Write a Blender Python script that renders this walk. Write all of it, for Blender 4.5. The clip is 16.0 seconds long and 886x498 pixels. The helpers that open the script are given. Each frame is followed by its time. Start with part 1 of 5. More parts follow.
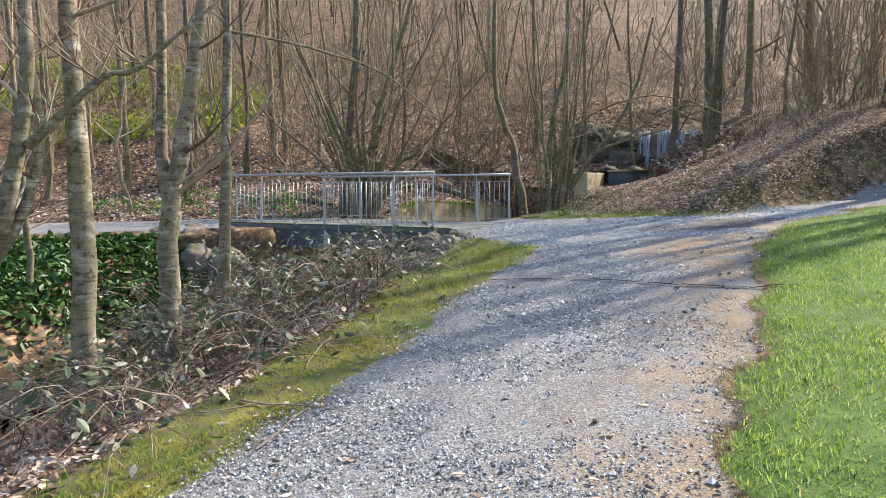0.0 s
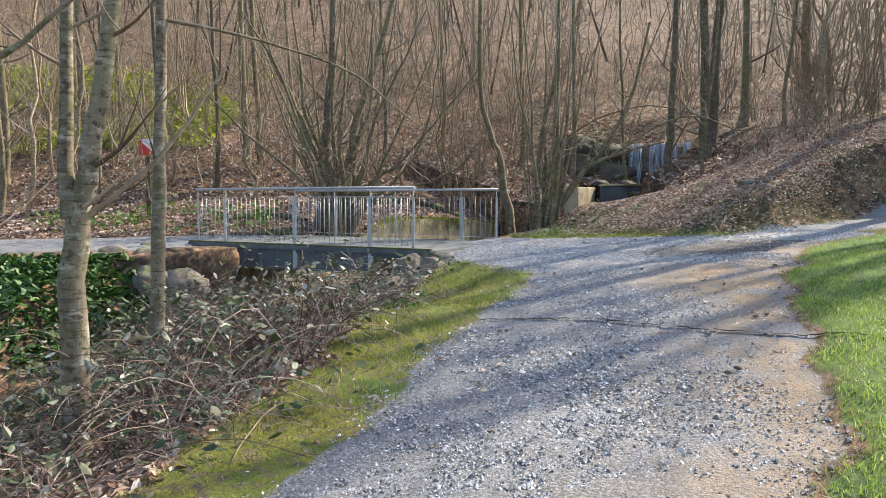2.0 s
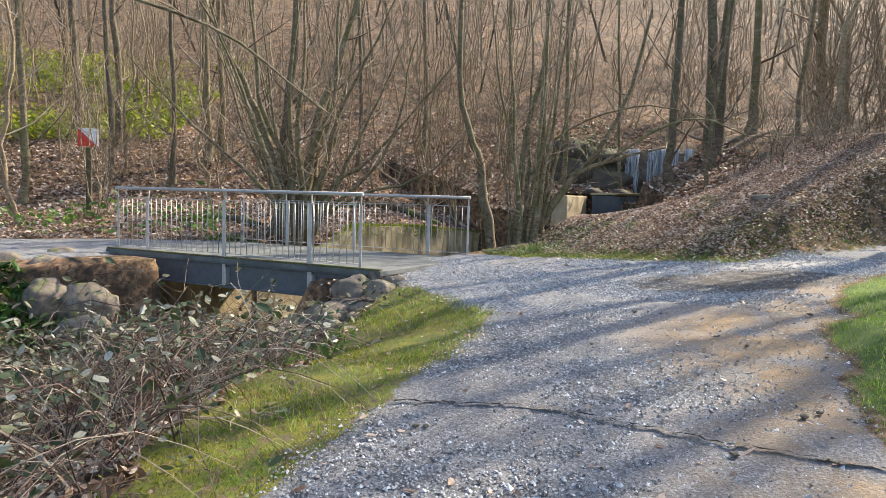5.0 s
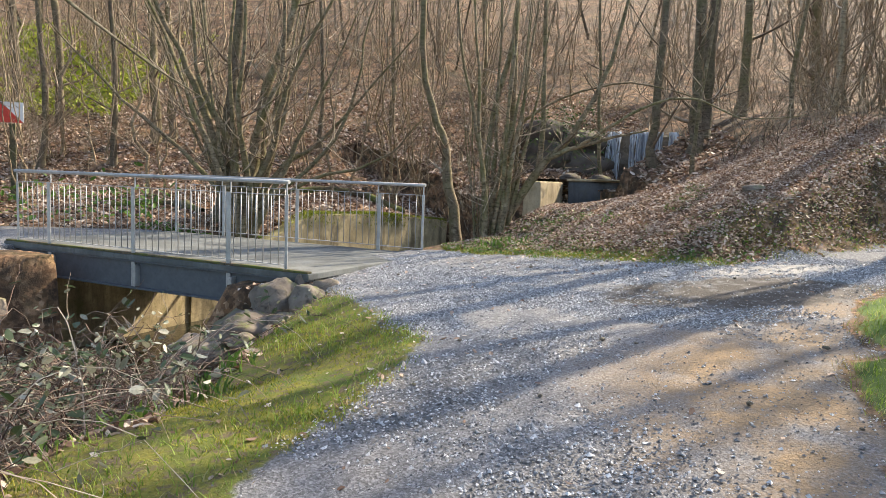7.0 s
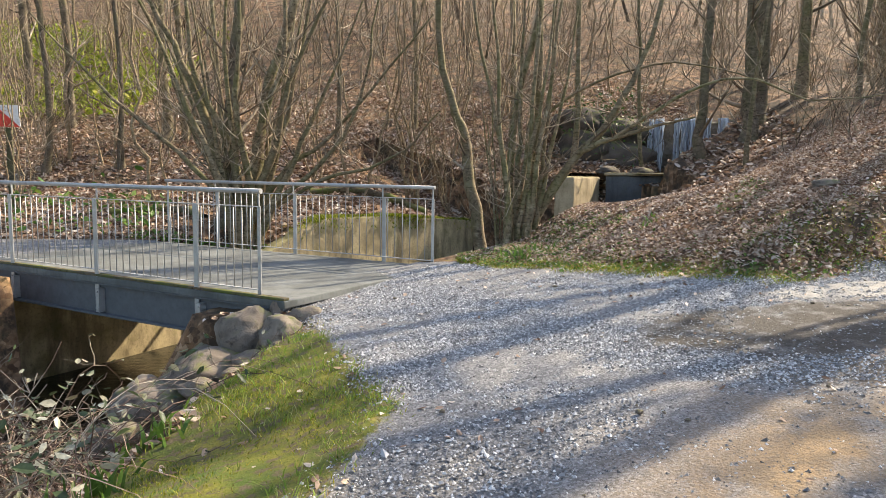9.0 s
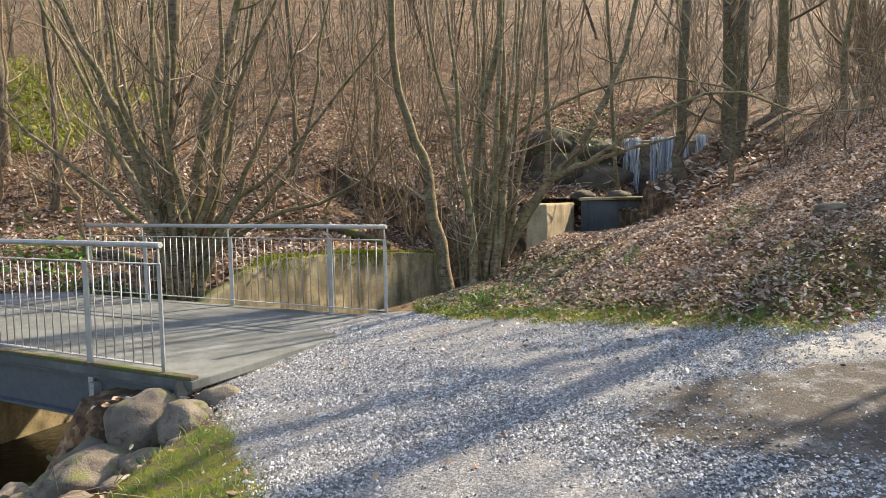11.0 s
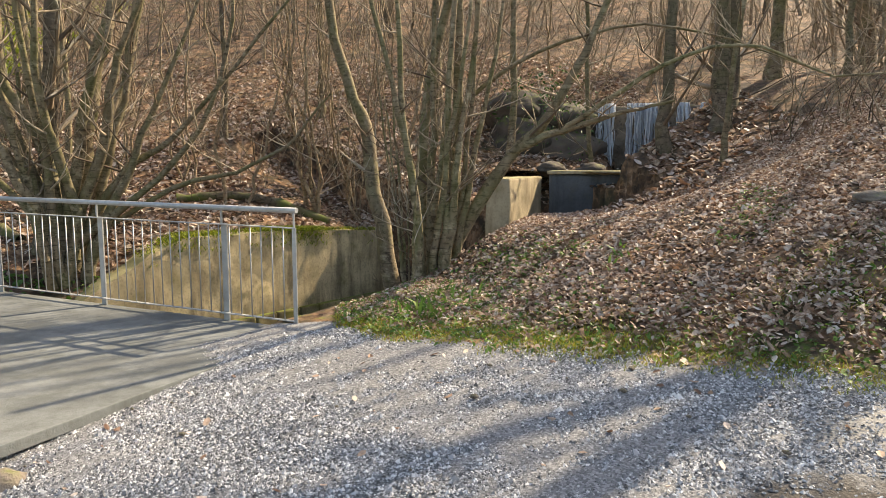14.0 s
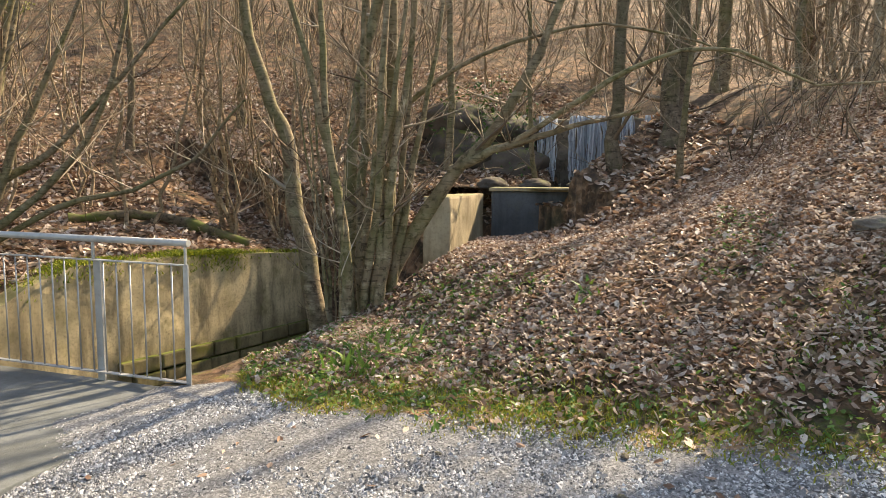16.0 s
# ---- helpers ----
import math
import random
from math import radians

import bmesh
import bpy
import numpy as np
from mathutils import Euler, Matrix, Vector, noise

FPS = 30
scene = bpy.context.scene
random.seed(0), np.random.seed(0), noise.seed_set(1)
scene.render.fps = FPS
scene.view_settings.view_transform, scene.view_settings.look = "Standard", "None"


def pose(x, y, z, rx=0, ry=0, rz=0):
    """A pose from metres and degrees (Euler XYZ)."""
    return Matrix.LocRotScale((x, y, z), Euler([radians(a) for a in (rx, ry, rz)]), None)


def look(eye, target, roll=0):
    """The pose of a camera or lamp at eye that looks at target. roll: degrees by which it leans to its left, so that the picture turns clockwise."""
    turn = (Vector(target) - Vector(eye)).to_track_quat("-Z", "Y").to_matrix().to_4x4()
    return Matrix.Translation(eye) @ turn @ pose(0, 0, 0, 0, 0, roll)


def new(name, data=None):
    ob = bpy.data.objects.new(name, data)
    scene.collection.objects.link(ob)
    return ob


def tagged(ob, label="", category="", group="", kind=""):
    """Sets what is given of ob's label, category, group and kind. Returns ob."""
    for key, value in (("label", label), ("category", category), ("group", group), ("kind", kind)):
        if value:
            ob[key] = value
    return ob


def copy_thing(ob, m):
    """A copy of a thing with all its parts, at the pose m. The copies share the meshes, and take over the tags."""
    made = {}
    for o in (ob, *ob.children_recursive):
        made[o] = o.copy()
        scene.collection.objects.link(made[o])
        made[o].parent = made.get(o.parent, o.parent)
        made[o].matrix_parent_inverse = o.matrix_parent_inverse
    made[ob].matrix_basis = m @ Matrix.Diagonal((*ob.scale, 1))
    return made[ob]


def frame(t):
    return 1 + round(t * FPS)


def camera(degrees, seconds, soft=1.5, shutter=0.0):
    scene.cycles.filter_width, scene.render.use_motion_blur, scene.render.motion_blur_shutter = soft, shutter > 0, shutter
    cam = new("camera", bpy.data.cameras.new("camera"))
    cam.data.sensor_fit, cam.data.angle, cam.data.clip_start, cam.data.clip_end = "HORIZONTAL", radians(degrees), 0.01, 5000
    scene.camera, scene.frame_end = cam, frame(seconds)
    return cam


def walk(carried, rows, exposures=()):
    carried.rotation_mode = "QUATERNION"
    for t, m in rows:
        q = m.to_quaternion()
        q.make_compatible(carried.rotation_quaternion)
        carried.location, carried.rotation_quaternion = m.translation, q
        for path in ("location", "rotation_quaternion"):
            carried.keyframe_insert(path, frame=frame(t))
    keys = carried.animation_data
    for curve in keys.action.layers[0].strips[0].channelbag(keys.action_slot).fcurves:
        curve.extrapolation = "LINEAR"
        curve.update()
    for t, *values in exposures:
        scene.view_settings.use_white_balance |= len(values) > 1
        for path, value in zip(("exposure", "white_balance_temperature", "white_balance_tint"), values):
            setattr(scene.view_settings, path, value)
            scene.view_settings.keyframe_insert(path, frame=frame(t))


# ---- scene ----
cam = camera(63.9, 16.0, soft=0.6)
PATH = [
    (0, (0.043, 0.002, 1.596), (0.04, 1.995, 1.424), -0.2),
    (0.5, (0.013, 0.326, 1.615), (0.082, 2.317, 1.445), -0.0),
    (1, (0.043, 0.637, 1.637), (0.084, 2.631, 1.484), 1.0),
    (1.5, (0.079, 0.976, 1.65), (0.088, 2.972, 1.523), 0.7),
    (2, (0.083, 1.284, 1.686), (0.126, 3.279, 1.546), 0.0),
    (2.5, (0.165, 1.603, 1.695), (0.221, 3.596, 1.538), 0.9),
    (3, (0.249, 1.914, 1.734), (0.278, 3.909, 1.596), 1.7),
    (3.5, (0.334, 2.283, 1.789), (0.409, 4.278, 1.669), 0.8),
    (3.7, (0.38, 2.416, 1.786), (0.476, 4.409, 1.663), 0.8),
    (5.8, (0.945, 3.948, 1.879), (0.981, 5.94, 1.701), 2.0),
    (6, (1.006, 4.11, 1.884), (1.043, 6.1, 1.687), 2.0),
    (6.5, (1.114, 4.476, 1.931), (1.21, 6.463, 1.725), 1.5),
    (7, (1.251, 4.809, 1.964), (1.351, 6.797, 1.772), 2.1),
    (7.5, (1.368, 5.178, 1.975), (1.411, 7.168, 1.774), 2.4),
    (8, (1.466, 5.557, 2.017), (1.521, 7.544, 1.793), 1.9),
    (8.5, (1.6, 5.914, 2.063), (1.623, 7.901, 1.838), 2.4),
    (9, (1.693, 6.258, 2.093), (1.675, 8.246, 1.876), 0.8),
    (9.2, (1.712, 6.406, 2.123), (1.705, 8.395, 1.911), -0.2),
    (11.3, (2.012, 7.711, 2.236), (2.061, 9.705, 2.085), -0.9),
    (11.5, (2.049, 7.853, 2.237), (2.112, 9.845, 2.07), -0.3),
    (12, (2.151, 8.159, 2.259), (2.209, 10.148, 2.054), 1.0),
    (12.5, (2.188, 8.492, 2.28), (2.269, 10.476, 2.045), 0.4),
    (13, (2.255, 8.821, 2.281), (2.417, 10.798, 2.026), -0.2),
    (13.5, (2.311, 9.139, 2.321), (2.458, 11.118, 2.071), 0.7),
    (14, (2.301, 9.461, 2.325), (2.446, 11.44, 2.072), 0.2),
    (14.5, (2.319, 9.799, 2.318), (2.538, 11.769, 2.045), 0.4),
    (15, (2.357, 10.096, 2.343), (2.593, 12.062, 2.065), 1.5),
    (15.5, (2.363, 10.381, 2.362), (2.642, 12.347, 2.125), 1.0),
    (16, (2.392, 10.616, 2.373), (2.723, 12.577, 2.155), 0.4),
]
walk(cam, [(t, look(eye, target, roll)) for t, eye, target, roll in PATH], exposures=[(0.0, 1.16, 6100, 10), (4.0, 1.22, 6300, 10), (9.0, 1.28, 6850, 10), (12.5, 1.2, 7150, 10), (16.0, 1.3, 7650, 10)])

# ---- world and sun ----
SUN_AZ, SUN_EL = 54.0, 38.0            # degrees right of +y, above the horizon
world = bpy.data.worlds.new("world")
scene.world = world
world.use_nodes = True
wn = world.node_tree
bg = wn.nodes["Background"]
sky = wn.nodes.new("ShaderNodeTexSky")
sky.sky_type, sky.sun_disc = "NISHITA", False
sky.sun_elevation, sky.sun_rotation = radians(SUN_EL), radians(SUN_AZ)
sky.air_density, sky.dust_density = 1.0, 2.0
wn.links.new(sky.outputs[0], bg.inputs[0])
bg.inputs[1].default_value = 0.15
sun = new("sun", bpy.data.lights.new("sun", "SUN"))
sun.data.energy, sun.data.angle, sun.data.color = 5.0, radians(0.6), (1.0, 0.88, 0.70)
sun.matrix_world = look((0, 0, 0), (-math.sin(radians(SUN_AZ)) * math.cos(radians(SUN_EL)), -math.cos(radians(SUN_AZ)) * math.cos(radians(SUN_EL)), -math.sin(radians(SUN_EL))))


# ---- materials ----
class Nodes:
    """A small helper to lay out one node material."""

    def __init__(self, name):
        self.m = bpy.data.materials.new(name)
        self.m.use_nodes = True
        self.t = self.m.node_tree
        self.b = self.t.nodes["Principled BSDF"]
        self.co = self.t.nodes.new("ShaderNodeTexCoord").outputs["Object"]

    def link(self, a, b):
        self.t.links.new(a, b)

    def noise(self, scale, detail=4.0, rough=0.6, stretch=None):
        n = self.t.nodes.new("ShaderNodeTexNoise")
        n.inputs["Scale"].default_value, n.inputs["Detail"].default_value, n.inputs["Roughness"].default_value = scale, detail, rough
        src = self.co
        if stretch:
            mp = self.t.nodes.new("ShaderNodeMapping")
            mp.inputs["Scale"].default_value = stretch
            self.link(src, mp.inputs[0])
            src = mp.outputs[0]
        self.link(src, n.inputs["Vector"])
        return n.outputs[0]

    def cells(self, scale, feature="F1", out="Color"):
        n = self.t.nodes.new("ShaderNodeTexVoronoi")
        n.feature = feature
        n.inputs["Scale"].default_value = scale
        self.link(self.co, n.inputs["Vector"])
        return n.outputs[out]

    def ramp(self, fac, stops):
        n = self.t.nodes.new("ShaderNodeValToRGB")
        el = n.color_ramp.elements
        while len(el) < len(stops):
            el.new(0.5)
        for e, (p, c) in zip(el, stops):
            e.position, e.color = p, (*c, 1) if len(c) == 3 else c
        self.link(fac, n.inputs[0])
        return n.outputs[0]

    def grey(self, fac, lo, hi):
        return self.ramp(fac, [(lo, (0, 0, 0)), (hi, (1, 1, 1))])

    def mix(self, fac, a, b, kind="MIX"):
        n = self.t.nodes.new("ShaderNodeMix")
        n.data_type, n.blend_type = "RGBA", kind
        for sock, v in ((n.inputs[0], fac), (n.inputs[6], a), (n.inputs[7], b)):
            if isinstance(v, (int, float)):
                sock.default_value = v
            elif isinstance(v, tuple):
                sock.default_value = (*v, 1)
            else:
                self.link(v, sock)
        return n.outputs[2]

    def math(self, op, a, b):
        n = self.t.nodes.new("ShaderNodeMath")
        n.operation = op
        for sock, v in zip(n.inputs, (a, b)):
            if isinstance(v, (int, float)):
                sock.default_value = v
            else:
                self.link(v, sock)
        return n.outputs[0]

    def attr(self, name):
        n = self.t.nodes.new("ShaderNodeAttribute")
        n.attribute_name = name
        return n.outputs["Fac"]

    def island(self):
        return self.t.nodes.new("ShaderNodeNewGeometry").outputs["Random Per Island"]

    def each(self):
        return self.t.nodes.new("ShaderNodeObjectInfo").outputs["Random"]

    def up(self):
        sep = self.t.nodes.new("ShaderNodeSeparateXYZ")
        self.link(self.t.nodes.new("ShaderNodeNewGeometry").outputs["Normal"], sep.inputs[0])
        return sep.outputs[2]

    def done(self, colour, rough=0.85, bump=None, strength=0.4, dist=0.02, metal=0.0, spec=0.3):
        if isinstance(colour, tuple):
            self.b.inputs["Base Color"].default_value = (*colour, 1)
        else:
            self.link(colour, self.b.inputs["Base Color"])
        if isinstance(rough, (int, float)):
            self.b.inputs["Roughness"].default_value = rough
        else:
            self.link(rough, self.b.inputs["Roughness"])
        self.b.inputs["Metallic"].default_value = metal
        self.b.inputs["Specular IOR Level"].default_value = spec
        if bump is not None:
            n = self.t.nodes.new("ShaderNodeBump")
            n.inputs["Strength"].default_value, n.inputs["Distance"].default_value = strength, dist
            self.link(bump, n.inputs["Height"])
            self.link(n.outputs[0], self.b.inputs["Normal"])
        return self.m


def ground_material():
    k = Nodes("ground")
    big, mid, fine = k.noise(0.6), k.noise(4.0, 6), k.noise(45, 5, 0.7)
    # leaf litter on dark soil
    leaf = k.ramp(k.cells(17), [(0.0, (0.06, 0.03, 0.016)), (0.35, (0.22, 0.12, 0.06)), (0.7, (0.38, 0.23, 0.13)), (1.0, (0.54, 0.37, 0.24))])
    soil = k.mix(k.grey(mid, 0.4, 0.62), (0.055, 0.038, 0.025), leaf)
    soil = k.mix(k.math("MULTIPLY", k.grey(k.noise(1.3), 0.5, 0.7), 0.35), soil, (0.07, 0.09, 0.025))
    soil = k.mix(k.math("MULTIPLY", k.grey(k.noise(0.9, 7, 0.7), 0.47, 0.6), 0.7), soil, (0.045, 0.03, 0.02))
    soil = k.mix(k.math("MULTIPLY", k.grey(k.noise(2.3, 6, 0.7), 0.54, 0.64), 0.55), soil, (0.36, 0.21, 0.12))
    # gravel: pale grey chippings over trodden earth
    chip = k.ramp(k.cells(80), [(0.0, (0.05, 0.05, 0.051)), (0.5, (0.17, 0.17, 0.172)), (1.0, (0.44, 0.437, 0.435))])
    chip = k.mix(0.35, chip, k.ramp(k.cells(170), [(0.0, (0.08, 0.08, 0.083)), (1.0, (0.27, 0.265, 0.26))]))
    earth = k.mix(k.grey(mid, 0.35, 0.7), (0.20, 0.145, 0.09), (0.37, 0.255, 0.14))
    earth = k.mix(k.grey(fine, 0.45, 0.75), earth, (0.13, 0.11, 0.09))
    trodden = k.math("MULTIPLY", k.attr("earth"), k.grey(k.noise(2.2, 6), 0.34, 0.56))
    gravel = k.mix(trodden, chip, earth)
    gravel = k.mix(k.math("MULTIPLY", k.attr("tar"), k.grey(k.noise(5, 6), 0.3, 0.5)), gravel, k.mix(k.grey(fine, 0.4, 0.7), (0.05, 0.044, 0.038), (0.10, 0.09, 0.078)))
    gravel = k.mix(k.math("MULTIPLY", k.attr("pale"), 0.8), gravel, k.mix(k.grey(fine, 0.4, 0.7), (0.40, 0.38, 0.34), (0.26, 0.245, 0.22)))
    # moss, short turf
    moss = k.mix(k.grey(mid, 0.35, 0.65), (0.10, 0.125, 0.02), (0.24, 0.215, 0.035))
    moss = k.mix(k.grey(k.noise(1.7, 6), 0.5, 0.66), moss, (0.075, 0.125, 0.02))
    moss = k.mix(k.grey(k.noise(13, 6), 0.49, 0.6), moss, (0.14, 0.105, 0.065))
    moss = k.mix(k.grey(fine, 0.5, 0.75), moss, (0.055, 0.07, 0.02))
    turf = k.mix(k.grey(mid, 0.35, 0.65), (0.045, 0.09, 0.016), (0.10, 0.15, 0.03))
    colour = k.mix(k.grey(k.math("ADD", k.attr("gravel"), k.math("MULTIPLY", k.math("SUBTRACT", k.noise(9, 6), 0.5), 0.9)), 0.42, 0.6), soil, gravel)
    colour = k.mix(k.grey(k.math("ADD", k.attr("moss"), k.math("MULTIPLY", k.math("SUBTRACT", k.noise(7, 6), 0.5), 1.1)), 0.4, 0.62), colour, moss)
    colour = k.mix(k.grey(k.math("ADD", k.attr("turf"), k.math("MULTIPLY", k.math("SUBTRACT", k.noise(6, 6), 0.5), 0.9)), 0.4, 0.6), colour, turf)
    colour = k.mix(k.math("MULTIPLY", k.grey(big, 0.45, 0.7), 0.25), colour, (0.09, 0.075, 0.055))
    return k.done(colour, 0.92, k.mix(0.75, k.cells(62, "F1", "Distance"), fine), 0.7, 0.02, spec=0.2)


def bark_material(name, a, b, pale, moss=0.0):
    k = Nodes(name)
    run = k.noise(9, 5, 0.65, (1, 1, 0.25))
    ring = k.noise(7.0, 6, 0.7, (0.8, 0.8, 1.5))
    colour = k.mix(k.grey(run, 0.35, 0.65), a, b)
    colour = k.mix(k.grey(ring, 0.52, 0.66), colour, pale)
    colour = k.mix(k.grey(k.noise(16, 5, 0.7), 0.52, 0.64), colour, tuple(v * 0.4 for v in a))
    fleck = k.noise(10, 4, 0.6, (0.5, 0.5, 4.5))
    colour = k.mix(k.math("MULTIPLY", k.grey(fleck, 0.56, 0.64), 0.75), colour, tuple(v * 0.32 for v in a))
    if moss:
        colour = k.mix(k.math("MULTIPLY", k.grey(k.noise(2.2), 0.42, 0.6), moss), colour, (0.10, 0.12, 0.03))
    colour = k.mix(k.math("MULTIPLY", k.each(), 0.35), colour, tuple(v * 0.6 for v in a))
    return k.done(colour, 0.9, k.mix(0.5, run, k.noise(60, 4)), 0.6, 0.012, spec=0.2)


def stem_material(name, stops, moss=0.0):
    """Bark whose tone changes from stem to stem and along each stem."""
    k = Nodes(name)
    colour = k.ramp(k.island(), stops)
    colour = k.mix(k.grey(k.noise(6, 5, 0.7, (1, 1, 0.4)), 0.42, 0.66), colour, k.mix(0.5, colour, (0.06, 0.045, 0.03)))
    colour = k.mix(k.grey(k.noise(3.0, 5), 0.56, 0.68), colour, (0.40, 0.36, 0.29))
    if moss:
        colour = k.mix(k.math("MULTIPLY", k.grey(k.noise(1.2), 0.5, 0.65), moss), colour, (0.10, 0.11, 0.03))
    return k.done(colour, 0.88, k.noise(40, 4), 0.4, 0.006, spec=0.25)


def leaf_material(name, stops, rough=0.7, trans=0.0):
    k = Nodes(name)
    colour = k.ramp(k.island(), stops)
    colour = k.mix(k.math("MULTIPLY", k.grey(k.noise(60, 3), 0.4, 0.7), 0.35), colour, tuple(v * 0.5 for v in stops[0][1]))
    m = k.done(colour, rough, spec=0.35)
    if trans:
        tr = k.t.nodes.new("ShaderNodeBsdfTranslucent")
        k.link(colour, tr.inputs[0])
        mx = k.t.nodes.new("ShaderNodeMixShader")
        mx.inputs[0].default_value = trans
        k.link(k.b.outputs[0], mx.inputs[1])
        k.link(tr.outputs[0], mx.inputs[2])
        k.link(mx.outputs[0], k.t.nodes["Material Output"].inputs[0])
    return m


def concrete_material(name, base, dark, mossy):
    k = Nodes(name)
    stain_shade = k.noise(2.4, 6, 0.65, (1.6, 1.6, 0.35))
    colour = k.mix(k.grey(k.noise(1.6, 5), 0.35, 0.65), base, tuple(v * 0.72 for v in base))
    # dark bands and blotches: stains, plus the wall's tree shade put into the colour
    colour = k.mix(k.math("MULTIPLY", k.grey(stain_shade, 0.45, 0.62), 0.65), colour, dark)
    colour = k.mix(k.math("MULTIPLY", k.grey(k.noise(0.8, 6, 0.6), 0.46, 0.58), 0.4), colour, tuple(v * 0.35 for v in base))
    colour = k.mix(k.math("MULTIPLY", k.grey(k.noise(28, 5), 0.5, 0.75), 0.5), colour, dark)
    lid = k.math("MULTIPLY", k.grey(k.up(), 0.35, 0.8), mossy)
    colour = k.mix(lid, colour, (0.12, 0.14, 0.025))
    colour = k.mix(k.math("MULTIPLY", k.grey(k.noise(3.1, 6), 0.54, 0.68), mossy), colour, (0.13, 0.125, 0.03))
    return k.done(colour, 0.93, k.mix(0.5, k.noise(14, 6), k.noise(90, 4)), 0.55, 0.015, spec=0.2)


def steel_material(name, base, rough, metal, rust=0.0):
    k = Nodes(name)
    colour = k.mix(k.grey(k.noise(7, 5), 0.35, 0.7), base, tuple(v * 0.74 for v in base))
    colour = k.mix(k.math("MULTIPLY", k.grey(k.noise(22, 5), 0.55, 0.72), 0.4), colour, tuple(v * 0.5 for v in base))
    if rust:
        colour = k.mix(k.math("MULTIPLY", k.grey(k.noise(5, 6), 0.6, 0.72), rust), colour, (0.12, 0.06, 0.03))
    r = k.ramp(k.noise(16, 4), [(0.3, (rough,) * 3), (0.7, (min(1, rough + 0.2),) * 3)])
    return k.done(colour, r, k.noise(120, 3), 0.12, 0.004, metal=metal, spec=0.5)


def rock_material(name, tone):
    k = Nodes(name)
    colour = k.mix(k.grey(k.noise(3, 6), 0.35, 0.65), tuple(v * tone for v in (0.13, 0.108, 0.085)), tuple(v * tone for v in (0.28, 0.235, 0.19)))
    colour = k.mix(k.grey(k.noise(14, 5), 0.52, 0.7), colour, (0.07, 0.06, 0.05))
    top = k.math("MULTIPLY", k.grey(k.up(), 0.35, 0.95), k.grey(k.noise(5, 5), 0.47, 0.6))
    colour = k.mix(top, colour, (0.12, 0.14, 0.03))
    colour = k.mix(k.math("MULTIPLY", k.each(), 0.4), colour, (0.14, 0.11, 0.09))
    return k.done(colour, 0.88, k.mix(0.4, k.noise(9, 6), k.noise(60, 4)), 0.7, 0.03, spec=0.25)


def gravel_material():
    k = Nodes("gravel_chips")
    colour = k.ramp(k.island(), [(0.0, (0.05, 0.05, 0.051)), (0.35, (0.18, 0.18, 0.182)), (0.7, (0.40, 0.40, 0.40)), (1.0, (0.80, 0.79, 0.77))])
    return k.done(k.mix(0.2, colour, k.ramp(k.noise(80, 4), [(0.3, (0.10, 0.095, 0.09)), (0.7, (0.42, 0.41, 0.40))])), 0.85, spec=0.25)


def water_material(name, tint, rough, scale, strength):
    k = Nodes(name)
    m = k.done(k.mix(k.grey(k.noise(2.0), 0.4, 0.6), tint, tuple(v * 0.5 for v in tint)), rough, k.noise(scale, 5, 0.6, (1, 1, 0.3)), strength, 0.05, spec=0.6)
    return m


